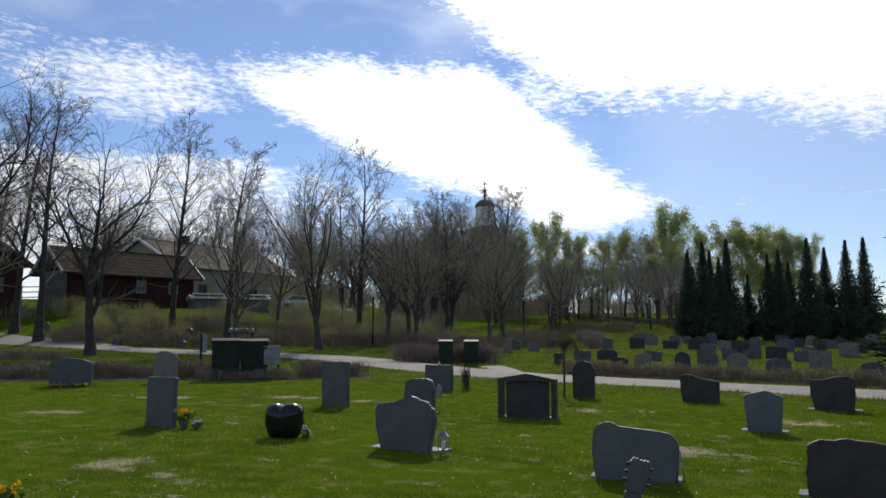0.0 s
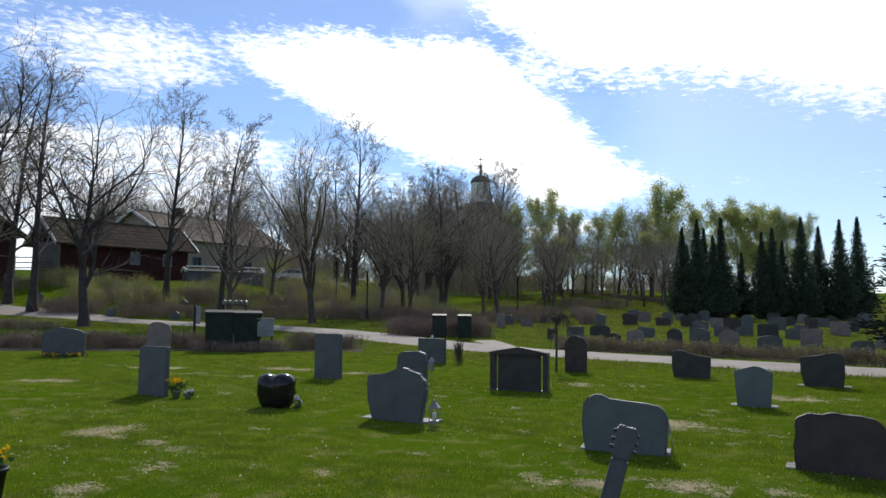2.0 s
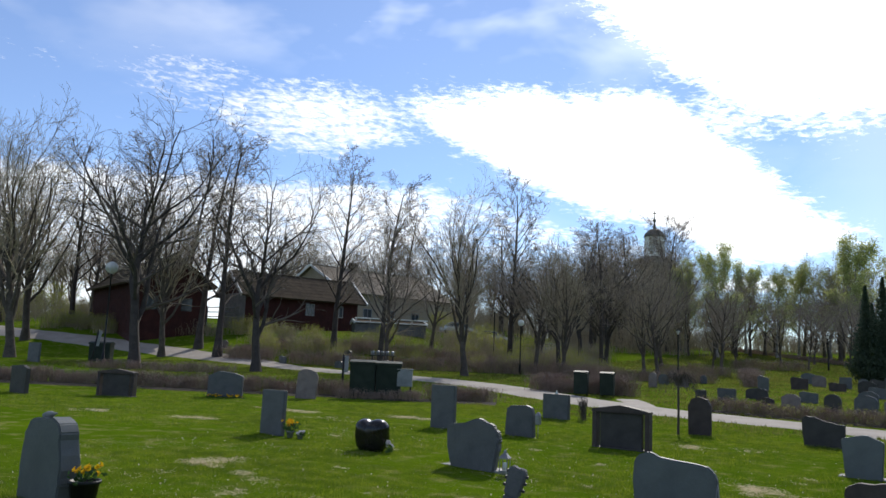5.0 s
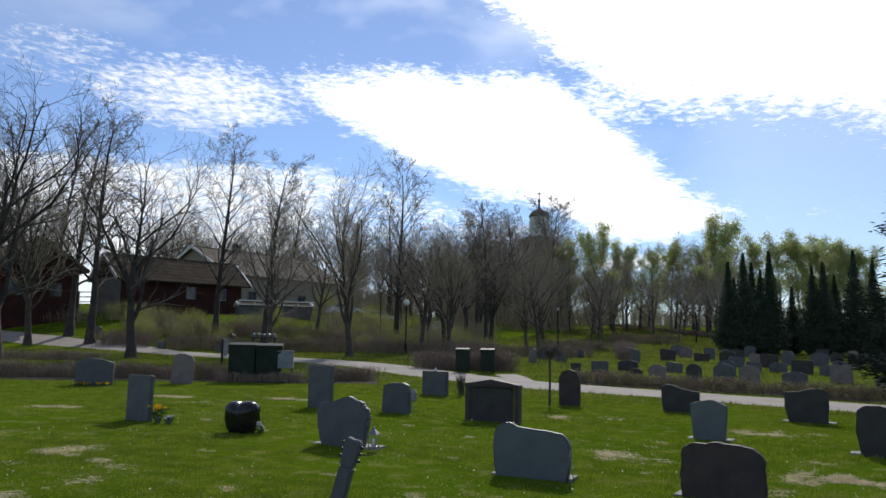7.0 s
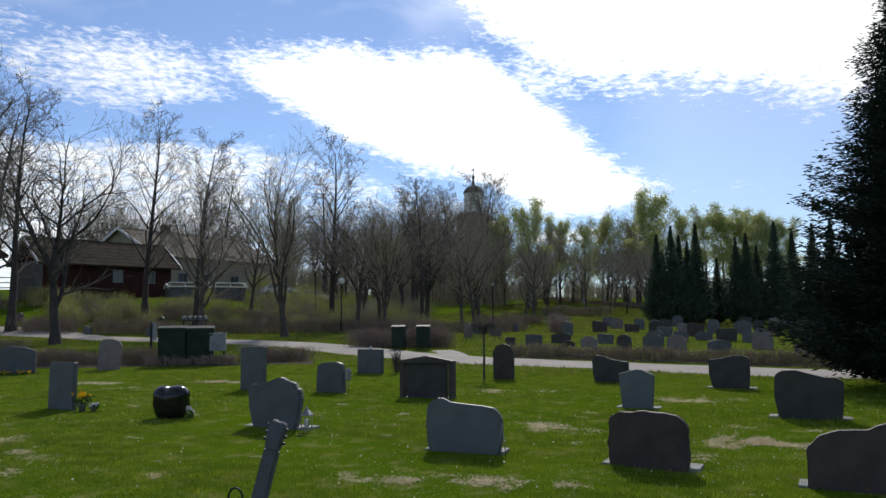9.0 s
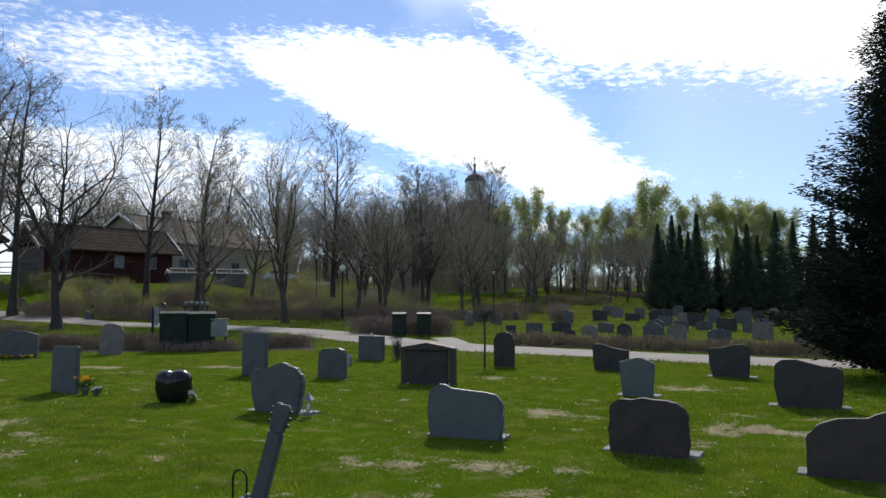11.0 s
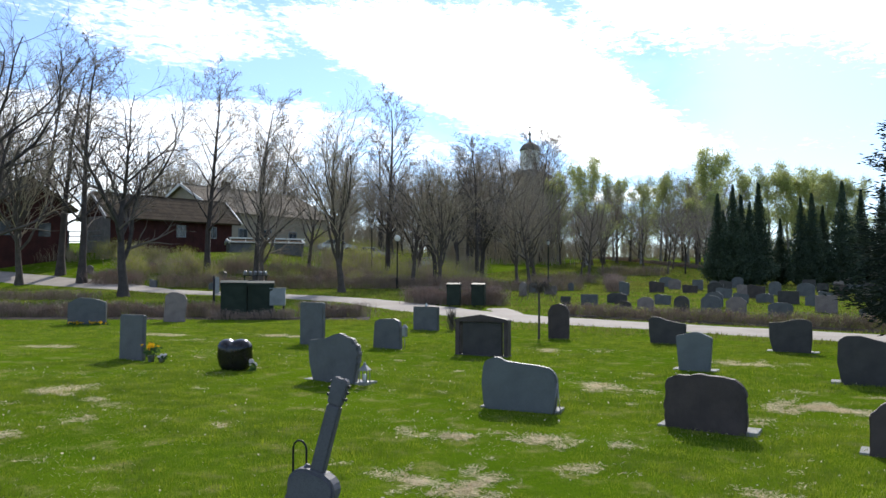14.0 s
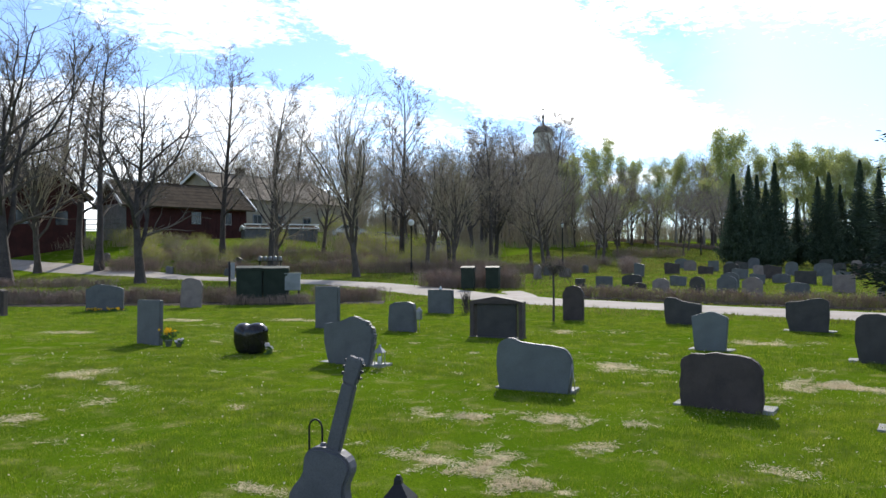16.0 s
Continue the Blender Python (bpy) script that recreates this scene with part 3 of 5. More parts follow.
for i in range(16):
    s, u = rt.uniform(112, 165), rt.uniform(-0.36, 0.10)
    THICK.append((3.93 - 0.444 * s + 0.896 * u * s, -1 + 0.896 * s + 0.444 * u * s, rt.uniform(0.9, 1.35) + (0.2 if abs(u + 0.02) < 0.06 else 0), rt.uniform(0, 360)))
for i in range(9):
    s, u = rt.uniform(64, 115), rt.uniform(-1.05, -0.68)
    THICK.append((3.93 - 0.444 * s + 0.896 * u * s, -1 + 0.896 * s + 0.444 * u * s, rt.uniform(0.9, 1.3), rt.uniform(0, 360)))
G_AV = "bare trees beside the road"
G_WOOD = "trees round the church"
TREES_A = [(-31.2, 28.3, 1.0, 0), (-36.05, 23.8, 1.25, 20), (-24.2, 51.0, 0.8, 60), (-27.5, 66, 0.95, 200), (-36, 78, 0.95, 75)]
TREES_B = [(-23.9, 38.3, 1.15, 0), (-46.5, 125, 1.85, 10), (-51, 130, 1.9, 100), (-55.5, 128, 1.85, 200), (-41.5, 122, 1.7, 290), (-61, 124, 1.75, 50), (-49, 119, 1.6, 20), (-53.5, 122, 1.7, 250), (-47.1, 32.9, 1.3, 90), (-21.6, 46.5, 0.86, 140), (-31.0, 60.0, 1.0, 210), (-24.5, 72, 1.0, 30), (-20.5, 58.0, 0.85, 300), (-31, 88, 1.15, 10), (-62.1, 30.2, 1.7, 100), (-49.6, 23.4, 1.65, 40), (-43, 95, 1.2, 170), (-52, 100, 1.25, 280)]
TREES_C = [(-27.6, 35.2, 0.92, 0), (-24.7, 103.1, 1.0, 334), (-24.0, 107.3, 1.1, 350), (-25.2, 98.9, 0.95, 315), (-24.2, 47.4, 0.95, 120), (-17.8, 54.0, 0.85, 240), (-35.5, 50.0, 0.9, 60), (-55, 36, 1.45, 10), (-70, 40, 1.4, 40), (-17, 66, 0.85, 130), (-26, 96, 1.1, 300), (-36, 108, 1.2, 30), (-59.5, 26.5, 1.5, 200)]
TREES_S = [(-38.3, 41.6, 1.15, 325), (-30.5, 38.0, 1.0, 52), (-28.9, 51.6, 1.13, 290), (-43.8, 35.3, 1.32, 100), (-47.9, 36.6, 1.3, 60), (-41.8, 120.7, 1.62, 205), (-35.7, 79.8, 1.17, 70), (-43.3, 109.3, 1.4, 142), (-61, 41, 1.4, 200), (-65, 47, 1.4, 20), (-26.0, 62, 0.98, 250), (-66, 36, 1.25, 300), (-52.5, 121, 1.38, 133), (-41.2, 121.6, 1.6, 80)]
place(make_tree(11, OPEN, 11.8, 0.31, "bare wide-crowned lime tree on the grass by the road", M_LIMB, M_TWIG_DARK), TREES_A, G_AV)
place(make_tree(5, DENSE, 10.2, 0.26, "bare dense-crowned tree with upswept branches", M_BARK, M_TWIG_OLIVE), TREES_B + WOODS[:12] + WOODS[53::2] + THICK, G_AV)
place(make_tree(23, LIME, 10.2, 0.235, "bare round-crowned tree with brown twigs", M_BARK, M_TWIG), TREES_C + WOODS[12:26] + WOODS[36:52:2] + WOODS[52::2], G_AV)
place(make_tree(31, SLIM, 13.2, 0.18, "tall slim bare birch with hanging twigs", M_LIMB, M_TWIG), TREES_S + WOODS[26:36], G_WOOD)
# young green birches on the slope
GREEN_A = [(-26.5, 95.5, 0.88, 0), (-21.3, 102.6, 0.74, 77), (-12.2, 100.4, 0.97, 154), (-5.7, 105.8, 0.82, 231), (-2.1, 109.9, 0.80, 308), (0.7, 109.0, 0.72, 25), (-20.7, 111.8, 0.82, 102), (-28.4, 114.7, 0.85, 179), (-9.4, 115.1, 0.85, 256), (-33.8, 105.3, 0.80, 333), (-16.1, 107.4, 0.78, 50), (-0.6, 112, 0.82, 140), (2.2, 110.5, 0.78, 210), (-3.8, 108, 0.84, 280), (3.8, 112, 0.72, 15)]
place(make_tree(41, dict(SLIM, count=(16, 5, 4, 3), ratio=(0.34, 0.5, 0.5, 0.6), first=(0.2, 0.2, 0.2, 0.1)), 15.0, 0.2, "tall birch with thin yellow-green young leaves", M_BIRCH, M_TWIG_OLIVE, M_BUD, 3, 0.085, 0.32, every=1), GREEN_A, G_WOOD)
SMALL = [(-13.5, 82, 1.0, 0), (-16.5, 84, 1.05, 100), (-19.5, 79, 0.95, 200), (-10.5, 86, 1.1, 40), (-22.5, 84, 1.0, 300), (-8.5, 90, 1.05, 140), (-25, 90, 1.1, 90), (-15, 92, 1.1, 10), (-11.5, 96, 1.2, 80), (-19, 70, 0.95, 30), (-12, 104, 1.6, 240), (-15.5, 112, 1.9, 20), (-18, 114, 1.9, 120), (-12.6, 116, 1.9, 220), (-21, 116, 1.8, 320)]
place(make_tree(57, LIME, 6.8, 0.14, "small bare tree on the green slope", M_BARK, M_TWIG), SMALL, G_WOOD)


# ---- conifers ----
def make_conifer(seed, height, radius, label, name, layers, per, droop, length, tight, trunk_r, bare=0.0, bushy=3, spread=0.2, slim=0.3, needles=M_CONIFER, ragged=0.22):
    """Boughs in whorls round a trunk, each a spray of many needle tufts."""
    rnd = random.Random(seed)
    ob = thing(name, label, "conifer", Matrix())
    v, f = [], []
    tube(v, f, [Vector((0, 0, z)) for z in (-0.3, 0.4, height * 0.5, height * 0.97)], [trunk_r * 1.3, trunk_r, trunk_r * 0.55, 0.02], 8)
    raw("trunk", v, f, M_BARK, ob, "", True)
    tufts = []
    for i in range(layers):
        k = i / layers
        z = bare + (height * 0.97 - bare) * k
        reach = radius * (1 - k) ** tight * (0.8 + 0.35 * rnd.random())
        for j in range(per):
            a = 2 * math.pi * (j + rnd.random() * 0.8) / per + i * 1.1
            r = reach * rnd.uniform(0.93 - ragged, 0.93 + ragged)
            n = max(4, int(r / (length * 0.65)))
            for s in range(n):
                q = (s + 0.6) / n
                zz = z + r * (droop * q + (0.35 * q * q if droop < 0 else 0.15 * q))
                wide = spread * r * (1 - 0.7 * q) + 0.04
                for _ in range(bushy):
                    p = Vector((math.cos(a) * r * q, math.sin(a) * r * q, zz)) + Vector((rnd.gauss(0, wide), rnd.gauss(0, wide), rnd.gauss(0, 0.10)))
                    out_way = Vector((math.cos(a), math.sin(a), rnd.uniform(-0.3, 0.35) + (0.9 if droop > 0 else 0))).normalized()
                    out_way = (out_way + Vector((rnd.gauss(0, 0.4), rnd.gauss(0, 0.4), rnd.gauss(0, 0.25)))).normalized()
                    sd = out_way.cross(Vector((rnd.gauss(0, 1), rnd.gauss(0, 1), rnd.gauss(0, 1)))).normalized() * length * slim * (0.5 + 0.5 * (1 - k))
                    ln = out_way * length * rnd.uniform(0.7, 1.3) * (0.5 + 0.5 * (1 - k))
                    tufts += [p - ln * 0.3, p + sd + ln * 0.2, p + ln, p - sd + ln * 0.2]
    fast("foliage", tufts, 4, needles, ob, "dense dark green needles")
    return ob


spruce = make_conifer(3, 11.8, 3.05, "big dark spruce with boughs down to the grass", "spruce", 92, 13, -0.14, 0.15, 0.95, 0.24, 0.3, 12, 0.1, 0.16, M_SPRUCE, 0.24)
spruce.matrix_world = on(6.97, 19.9)
G_THUJA = "row of columnar conifers"
THUJA_A = [(-5.7, 63.4, 0.89, 0), (-4.2, 65.3, 0.89, 83), (-2.9, 65.4, 1.00, 166), (0.9, 66.1, 0.89, 249), (4.3, 68.4, 0.92, 332), (7.2, 69.8, 1.02, 55)]
THUJA_B = [(-1.5, 67.7, 0.68, 258), (1.6, 68.2, 0.80, 332), (-5.6, 65.7, 0.76, 160), (-4.5, 62.9, 0.98, 0), (-3.4, 64.0, 0.83, 83), (0.1, 66.3, 0.87, 166), (3.0, 66.6, 1.02, 249), (5.8, 68.0, 1.00, 332)]
place(make_conifer(7, 8.4, 1.5, "dark green narrow pillar-shaped conifer among others", "conifer", 46, 10, 0.6, 0.17, 1.0, 0.12, 0.0, 5, 0.14), THUJA_A, G_THUJA)
place(make_conifer(8, 8.2, 1.75, "dark green cone-shaped conifer among others", "conifer", 44, 10, 0.45, 0.17, 1.1, 0.12, 0.0, 5, 0.14), THUJA_B, G_THUJA)


# ---- shrubs and hedges ----
def make_shrub(seed, size, label, leaf, count=70):
    rnd = random.Random(seed)
    ob = thing("shrub", label, "shrub", Matrix())
    v, f, tips = [], [], []
    for _ in range(count):
        a, lean = rnd.uniform(0, 6.28), abs(rnd.gauss(0, 0.24))
        p, d, pts = Vector((rnd.gauss(0, 0.6), rnd.gauss(0, 0.6), -0.05)), Vector((math.cos(a) * lean, math.sin(a) * lean, 1)).normalized(), []
        n = size * rnd.uniform(0.55, 1.1)
        for i in range(5):
            pts.append(p.copy())
            tips.append(p.copy()) if i > 1 else None
            d = (d + Vector((rnd.gauss(0, 0.12), rnd.gauss(0, 0.12), 0))).normalized()
            p = p + d * n / 4
        tube(v, f, pts, [0.012, 0.01, 0.008, 0.006, 0.004], 3)
        for _ in range(4):
            q = rnd.choice(pts[1:4])
            e = q + Vector((rnd.gauss(0, 0.2), rnd.gauss(0, 0.2), rnd.uniform(0.1, 0.4))) * size * 0.5
            tube(v, f, [q, (q + e) / 2 + Vector((0, 0, 0.03)), e], [0.006, 0.005, 0.003], 3)
            tips.append(e)
    raw("branchwork", v, f, M_TWIG_OLIVE, ob, "thin brown stems")
    if leaf:
        fast("foliage", leaves_at(rnd, tips, 0.03, 0.1, 3), 4, leaf, ob, "small fresh green leaves")
    return ob


rs = random.Random(77)
SHRUBS_A, SHRUBS_B = [], []
for i in range(95):
    k = rs.random()
    s, u = rs.uniform(53.5, 64), rs.uniform(-48, -4)
    x, y = 3.93 - 0.444 * s + 0.896 * u, -1 + 0.896 * s + 0.444 * u
    (SHRUBS_A if k < 0.72 else SHRUBS_B).append((x, y, rs.uniform(0.5, 0.95), rs.uniform(0, 360)))
for i in range(58):
    s, u = rs.uniform(100, 165), rs.uniform(-0.30, 0.115)
    SHRUBS_B.append((3.93 - 0.444 * s + 0.896 * u * s, -1 + 0.896 * s + 0.444 * u * s, rs.uniform(2.2, 3.8), rs.uniform(0, 360)))
for i in range(42):
    s, u = rs.uniform(62, 92), rs.uniform(-0.20, 0.02)
    (SHRUBS_B if i % 3 else SHRUBS_A).append((3.93 - 0.444 * s + 0.896 * u * s, -1 + 0.896 * s + 0.444 * u * s, rs.uniform(0.8, 1.5), rs.uniform(0, 360)))
for i in range(16):
    s, u = rs.uniform(80, 120), rs.uniform(-0.9, -0.5)
    SHRUBS_B.append((3.93 - 0.444 * s + 0.896 * u * s, -1 + 0.896 * s + 0.444 * u * s, rs.uniform(0.8, 1.8), rs.uniform(0, 360)))
for i in range(56):
    s, u = rs.uniform(124, 170), rs.uniform(0.06, 0.42)
    (SHRUBS_B if i % 4 else SHRUBS_A).append((3.93 - 0.444 * s + 0.896 * u * s, -1 + 0.896 * s + 0.444 * u * s, rs.uniform(1.7, 3.2), rs.uniform(0, 360)))
for x, y, k in ((-27.5, 46.5, 1.15), (-26.2, 47.6, 1.0), (-22.6, 48.6, 1.0), (-21.8, 49.6, 0.9), (-29.5, 47.0, 1.1), (-31.5, 46.2, 1.1)):
    SHRUBS_A.append((x, y + 4, 0.75 * k, 50 * k))
for i in range(40):
    s, u = rs.uniform(58, 110), rs.uniform(-1.08, -0.66)
    (SHRUBS_A if i % 2 else SHRUBS_B).append((3.93 - 0.444 * s + 0.896 * u * s, -1 + 0.896 * s + 0.444 * u * s, rs.uniform(0.8, 2.6), rs.uniform(0, 360)))
# none on the road or before it
for spots in (SHRUBS_A, SHRUBS_B):
    for spot in spots[:]:
        x, y = spot[:2]
        s, u = -0.444 * (x - 3.93) + 0.896 * (y + 1), 0.896 * (x - 3.93) + 0.444 * (y + 1)
        near = min(float(np.hypot(p[:, 0] - x, p[:, 1] - y).min()) for p, _ in ROADS)
        if near < 2.6 or (u < -27 and s < 60):
            spots.remove(spot)
SHRUBS_A.insert(0, (-22.5, 50.5, 1.0, 0))
place(make_shrub(1, 1.7, "budding yellow-green shrub on the bank", M_SHRUB, 90), SHRUBS_A, "shrubs on the bank")
place(make_shrub(2, 1.6, "mostly bare brown shrub on the bank", None), SHRUBS_B, "shrubs on the bank")


def hedge(mid, height, width, density, label, seed, lean=0.25, leafy=0.0):
    """A clipped hedge of bare upright twigs along a line."""
    rnd = np.random.default_rng(seed)
    p = np.array(mid, float)
    seg = np.linalg.norm(np.diff(p, axis=0), axis=1)
    n = int(seg.sum() * density)
    at = rnd.uniform(0, seg.sum(), n)
    cum = np.r_[0, np.cumsum(seg)]
    x, y = np.interp(at, cum, p[:, 0]), np.interp(at, cum, p[:, 1])
    x, y = x + rnd.normal(0, width * 0.33, n), y + rnd.normal(0, width * 0.33, n)
    uneven = 0.85 + 0.18 * np.sin(at * 2.1 + seed) * np.sin(at * 0.63) + rnd.normal(0, 0.12, n)
    base = np.stack([x, y, ground_z(x, y) - 0.03], 1)
    way = np.stack([rnd.normal(0, lean, n), rnd.normal(0, lean, n), np.ones(n)], 1)
    top = base + way * (height * uneven)[:, None]
    ob = thing("hedge", label, "hedge", Matrix())
    tris = []
    for turn in (0.0, 1.2):
        sd = np.stack([np.cos(at * 7 + turn), np.sin(at * 7 + turn), np.zeros(n)], 1) * 0.009
        tris.append(np.stack([base - sd, base + sd, top + sd * 0.4, top - sd * 0.4], 1))
    m = n * 4
    pick = rnd.integers(0, n, m)
    k = rnd.uniform(0.3, 0.95, m)[:, None]
    q = base[pick] * (1 - k) + top[pick] * k
    tip = q + np.stack([rnd.normal(0, 0.12, m), rnd.normal(0, 0.12, m), rnd.uniform(0.0, 0.2, m)], 1) * (height / 0.6)
    tip[:, 2] = np.minimum(tip[:, 2], ground_z(tip[:, 0], tip[:, 1]) + height * 1.08)
    sd = rnd.normal(0, 1, (m, 3))
    sd *= 0.006 / np.linalg.norm(sd, axis=1)[:, None]
    tris.append(np.stack([q - sd, q + sd, tip + sd * 0.5, tip - sd * 0.5], 1))
    fast("branchwork", np.concatenate(tris), 4, M_HEDGE, ob, "bare upright reddish-brown twigs")
    if leafy:
        rr = random.Random(seed)
        fast("foliage", leaves_at(rr, [Vector(v) for v in tip[:: max(1, int(1 / leafy))]], 0.02, 0.05, 2), 4, M_SHRUB, ob, "a few green buds")
    return tagged(ob, group="clipped hedges")


hedge([(-6.4, 28.9), (0, 28.0), (10, 26.8), (22, 25.5)], 0.52, 0.5, 150, "sparse bare clipped hedge along the gravel road", 5, leafy=0.15)
strip("flower_bed", [(-6.4, 28.7), (0, 27.8), (10, 26.6), (22, 25.3)], 0.7, "strip of dark soil under the clipped hedge", M_SOIL, 0.055)
hedge([(-14.2, 21.75), (-16.6, 20.15)], 0.4, 0.45, 190, "low bare reddish-brown hedge before the bins", 26)
hedge([(-12.4, 23.5), (-14.3, 22.4)], 0.62, 0.6, 230, "low bare reddish-brown hedge behind the graves", 16)
hedge([(-16.9, 20.9), (-20.5, 18.9), (-28.5, 14.3), (-40, 8)], 0.62, 0.55, 190, "low bare reddish-brown hedge behind the graves", 6)
strip("flower_bed", [(-12.0, 23.3), (-14.6, 21.8), (-20.5, 18.5), (-28.5, 13.9), (-40, 7.6)], 1.3, "strip of dark soil under the hedge", M_SOIL, 0.055)
hedge([(-14.9, 31.4), (-10.9, 32.9)], 0.85, 0.9, 330, "bare brown hedge round the waste bins", 7)
hedge([(-38, 36.8), (-32, 38.6), (-25.5, 43.6), (-19, 47.0)], 0.95, 0.7, 120, "bare brown hedge on the slope", 8, leafy=0.05)
hedge([(-20.5, 45.3), (-14, 46.5), (-12.2, 49)], 0.8, 0.6, 110, "low bare hedge under the trees", 9)
hedge([(-30.5, 26.0), (-37.5, 22.0)], 0.5, 0.8, 120, "low bare brown hedge by the road", 10)
hedge([(-45, 39.5), (-38, 42.0), (-31, 47.0), (-24, 53.5)], 1.0, 0.8, 110, "bare brown hedge below the bank", 18)
hedge([(-43, 35.5), (-39.5, 36.8)], 1.0, 0.9, 150, "bare brown hedge beside a path", 11)
hedge([(-9.5, 47), (-11.5, 55), (-14, 62)], 0.9, 0.7, 110, "bare hedge along the climbing path", 12)
hedge([(-20.5, 61), (-15.5, 63.5)], 0.9, 0.8, 110, "bare hedge on the slope", 21)
hedge([(-37, 133), (-24.5, 109.3), (-16.3, 98.6), (-12, 94)], 0.55, 0.6, 110, "dark clipped hedge across the green hill", 31)
hedge([(-19, 76), (-13, 79)], 1.0, 0.8, 100, "bare hedge on the slope", 23)


# ---- graves ----
G_ROW = "headstones on the lawn"


def rect(w, h, r=0.02, taper=0.0):
    return [(-w / 2 + taper, 0), (w / 2 - taper, 0), (w / 2, h - r), (w / 2 - r, h), (-w / 2 + r, h), (-w / 2, h - r)]


def headstone(x, y, outline, thick, mat, label, turn=0.0, plinth=0.0, rough=0.0, tilt=0.0, bevel=0.014, seed=0, lean=0.0):
    thick *= 0.7
    ob = thing("headstone", label, "headstone", on(x, y, -0.01, turn) @ pose(0, 0, 0, tilt, lean, 0), G_ROW)
    bm = slab([(a, b - 0.06 if b <= 0 else b) for a, b in outline], thick, bevel, seed, rough)
    part("slab", bm, mat, ob, "", False)
    if plinth:
        w = max(a for a, _ in outline) - min(a for a, _ in outline)
        part("plinth", boxed(-w / 2 - plinth, -thick / 2 + 0.02, -0.05, w / 2 + plinth, thick / 2 + 0.25, 0.04, bevel=0.008), M_PLINTH, ob, "pale granite plinth")
    return ob


# first row
headstone(-8.29, 9.4, rect(0.64, 0.86, 0.012), 0.13, M_GREY, "plain upright grey granite headstone beside yellow flowers", plinth=0.0, tilt=-1)
heart = arc(-0.17, 0.43, 0.15, 0.13, 185, 35, 10) + [(-0.02, 0.475)] + arc(0.13, 0.42, 0.19, 0.15, 140, -20, 12) + [(0.33, 0.25), (0.28, 0.08), (0.2, 0), (-0.2, 0), (-0.27, 0.06), (-0.33, 0.24)]
heart_stone = thing("headstone", "polished black rounded heart-shaped headstone", "headstone", on(-5.66, 9.35, -0.02, 4), G_ROW)
bm, loops = bmesh.new(), []
for k in range(-6, 7):
    th = k / 6.4 * math.pi / 2
    size, y = math.cos(th) ** 0.45, 0.2 * math.sin(th)
    loops.append([bm.verts.new((a * 0.98 * size, y, 0.3 + (b - 0.3) * size)) for a, b in heart])
for p, q in zip(loops, loops[1:]):
    for i in range(len(p)):
        n = (i + 1) % len(p)
        bm.faces.new((p[i], p[n], q[n], q[i]))
bm.faces.new(loops[0]), bm.faces.new(loops[-1][::-1])
bmesh.ops.recalc_face_normals(bm, faces=bm.faces[:])
part("slab", bm, M_BLACK, heart_stone, "", True)
shell = [(-0.33, 0), (0.33, 0), (0.37, 0.12), (0.40, 0.3), (0.43, 0.33), (0.405, 0.38), (0.44, 0.45), (0.40, 0.50), (0.42, 0.545), (0.37, 0.58), (0.33, 0.59), (0.34, 0.63), (0.28, 0.665), (0.2, 0.665), (0.17, 0.70), (0.08, 0.72), (0.0, 0.70), (-0.15, 0.64), (-0.3, 0.62), (-0.42, 0.61), (-0.44, 0.5), (-0.43, 0.3), (-0.38, 0.1)]
headstone(-3.38, 9.15, [(a * 1.13, b * 1.1) for a, b in shell], 0.17, M_GREY, "grey granite headstone with a carved scalloped shoulder", plinth=0.1, bevel=0.02)
near_o = [(-0.45, 0), (0.47, 0), (0.50, 0.12), (0.52, 0.32), (0.51, 0.44), (0.47, 0.53), (0.40, 0.58), (0.25, 0.605), (0.0, 0.625), (-0.18, 0.645), (-0.26, 0.685), (-0.32, 0.70), (-0.43, 0.655), (-0.49, 0.59), (-0.51, 0.35), (-0.49, 0.12)]
headstone(0.03, 8.5, near_o, 0.15, M_BLUE, "blue-grey granite headstone with a sweeping wavy top", plinth=0.02, bevel=0.02, turn=6)
dark_o = [(-0.46, 0), (0.44, 0), (0.45, 0.2), (0.45, 0.47), (0.42, 0.56), (0.33, 0.62), (0.18, 0.655), (-0.05, 0.66), (-0.33, 0.645), (-0.44, 0.59), (-0.47, 0.42), (-0.48, 0.2)]
headstone(2.38, 8.5, dark_o, 0.18, M_BROWN, "broad dark brown headstone with a rough-hewn edge", plinth=0.1, rough=0.014, seed=4, turn=-2)
pair_o = [(-0.62, 0), (0.66, 0), (0.68, 0.3), (0.62, 0.50), (0.45, 0.60), (0.2, 0.635), (0.03, 0.60), (0.0, 0.575), (-0.05, 0.56), (-0.3, 0.55), (-0.5, 0.48), (-0.61, 0.38)]
headstone(4.66, 8.08, [(a, b * 1.13) for a, b in pair_o], 0.17, M_BROWN, "wide double headstone of dark brown granite", plinth=0.06, rough=0.006, seed=8, turn=-4)
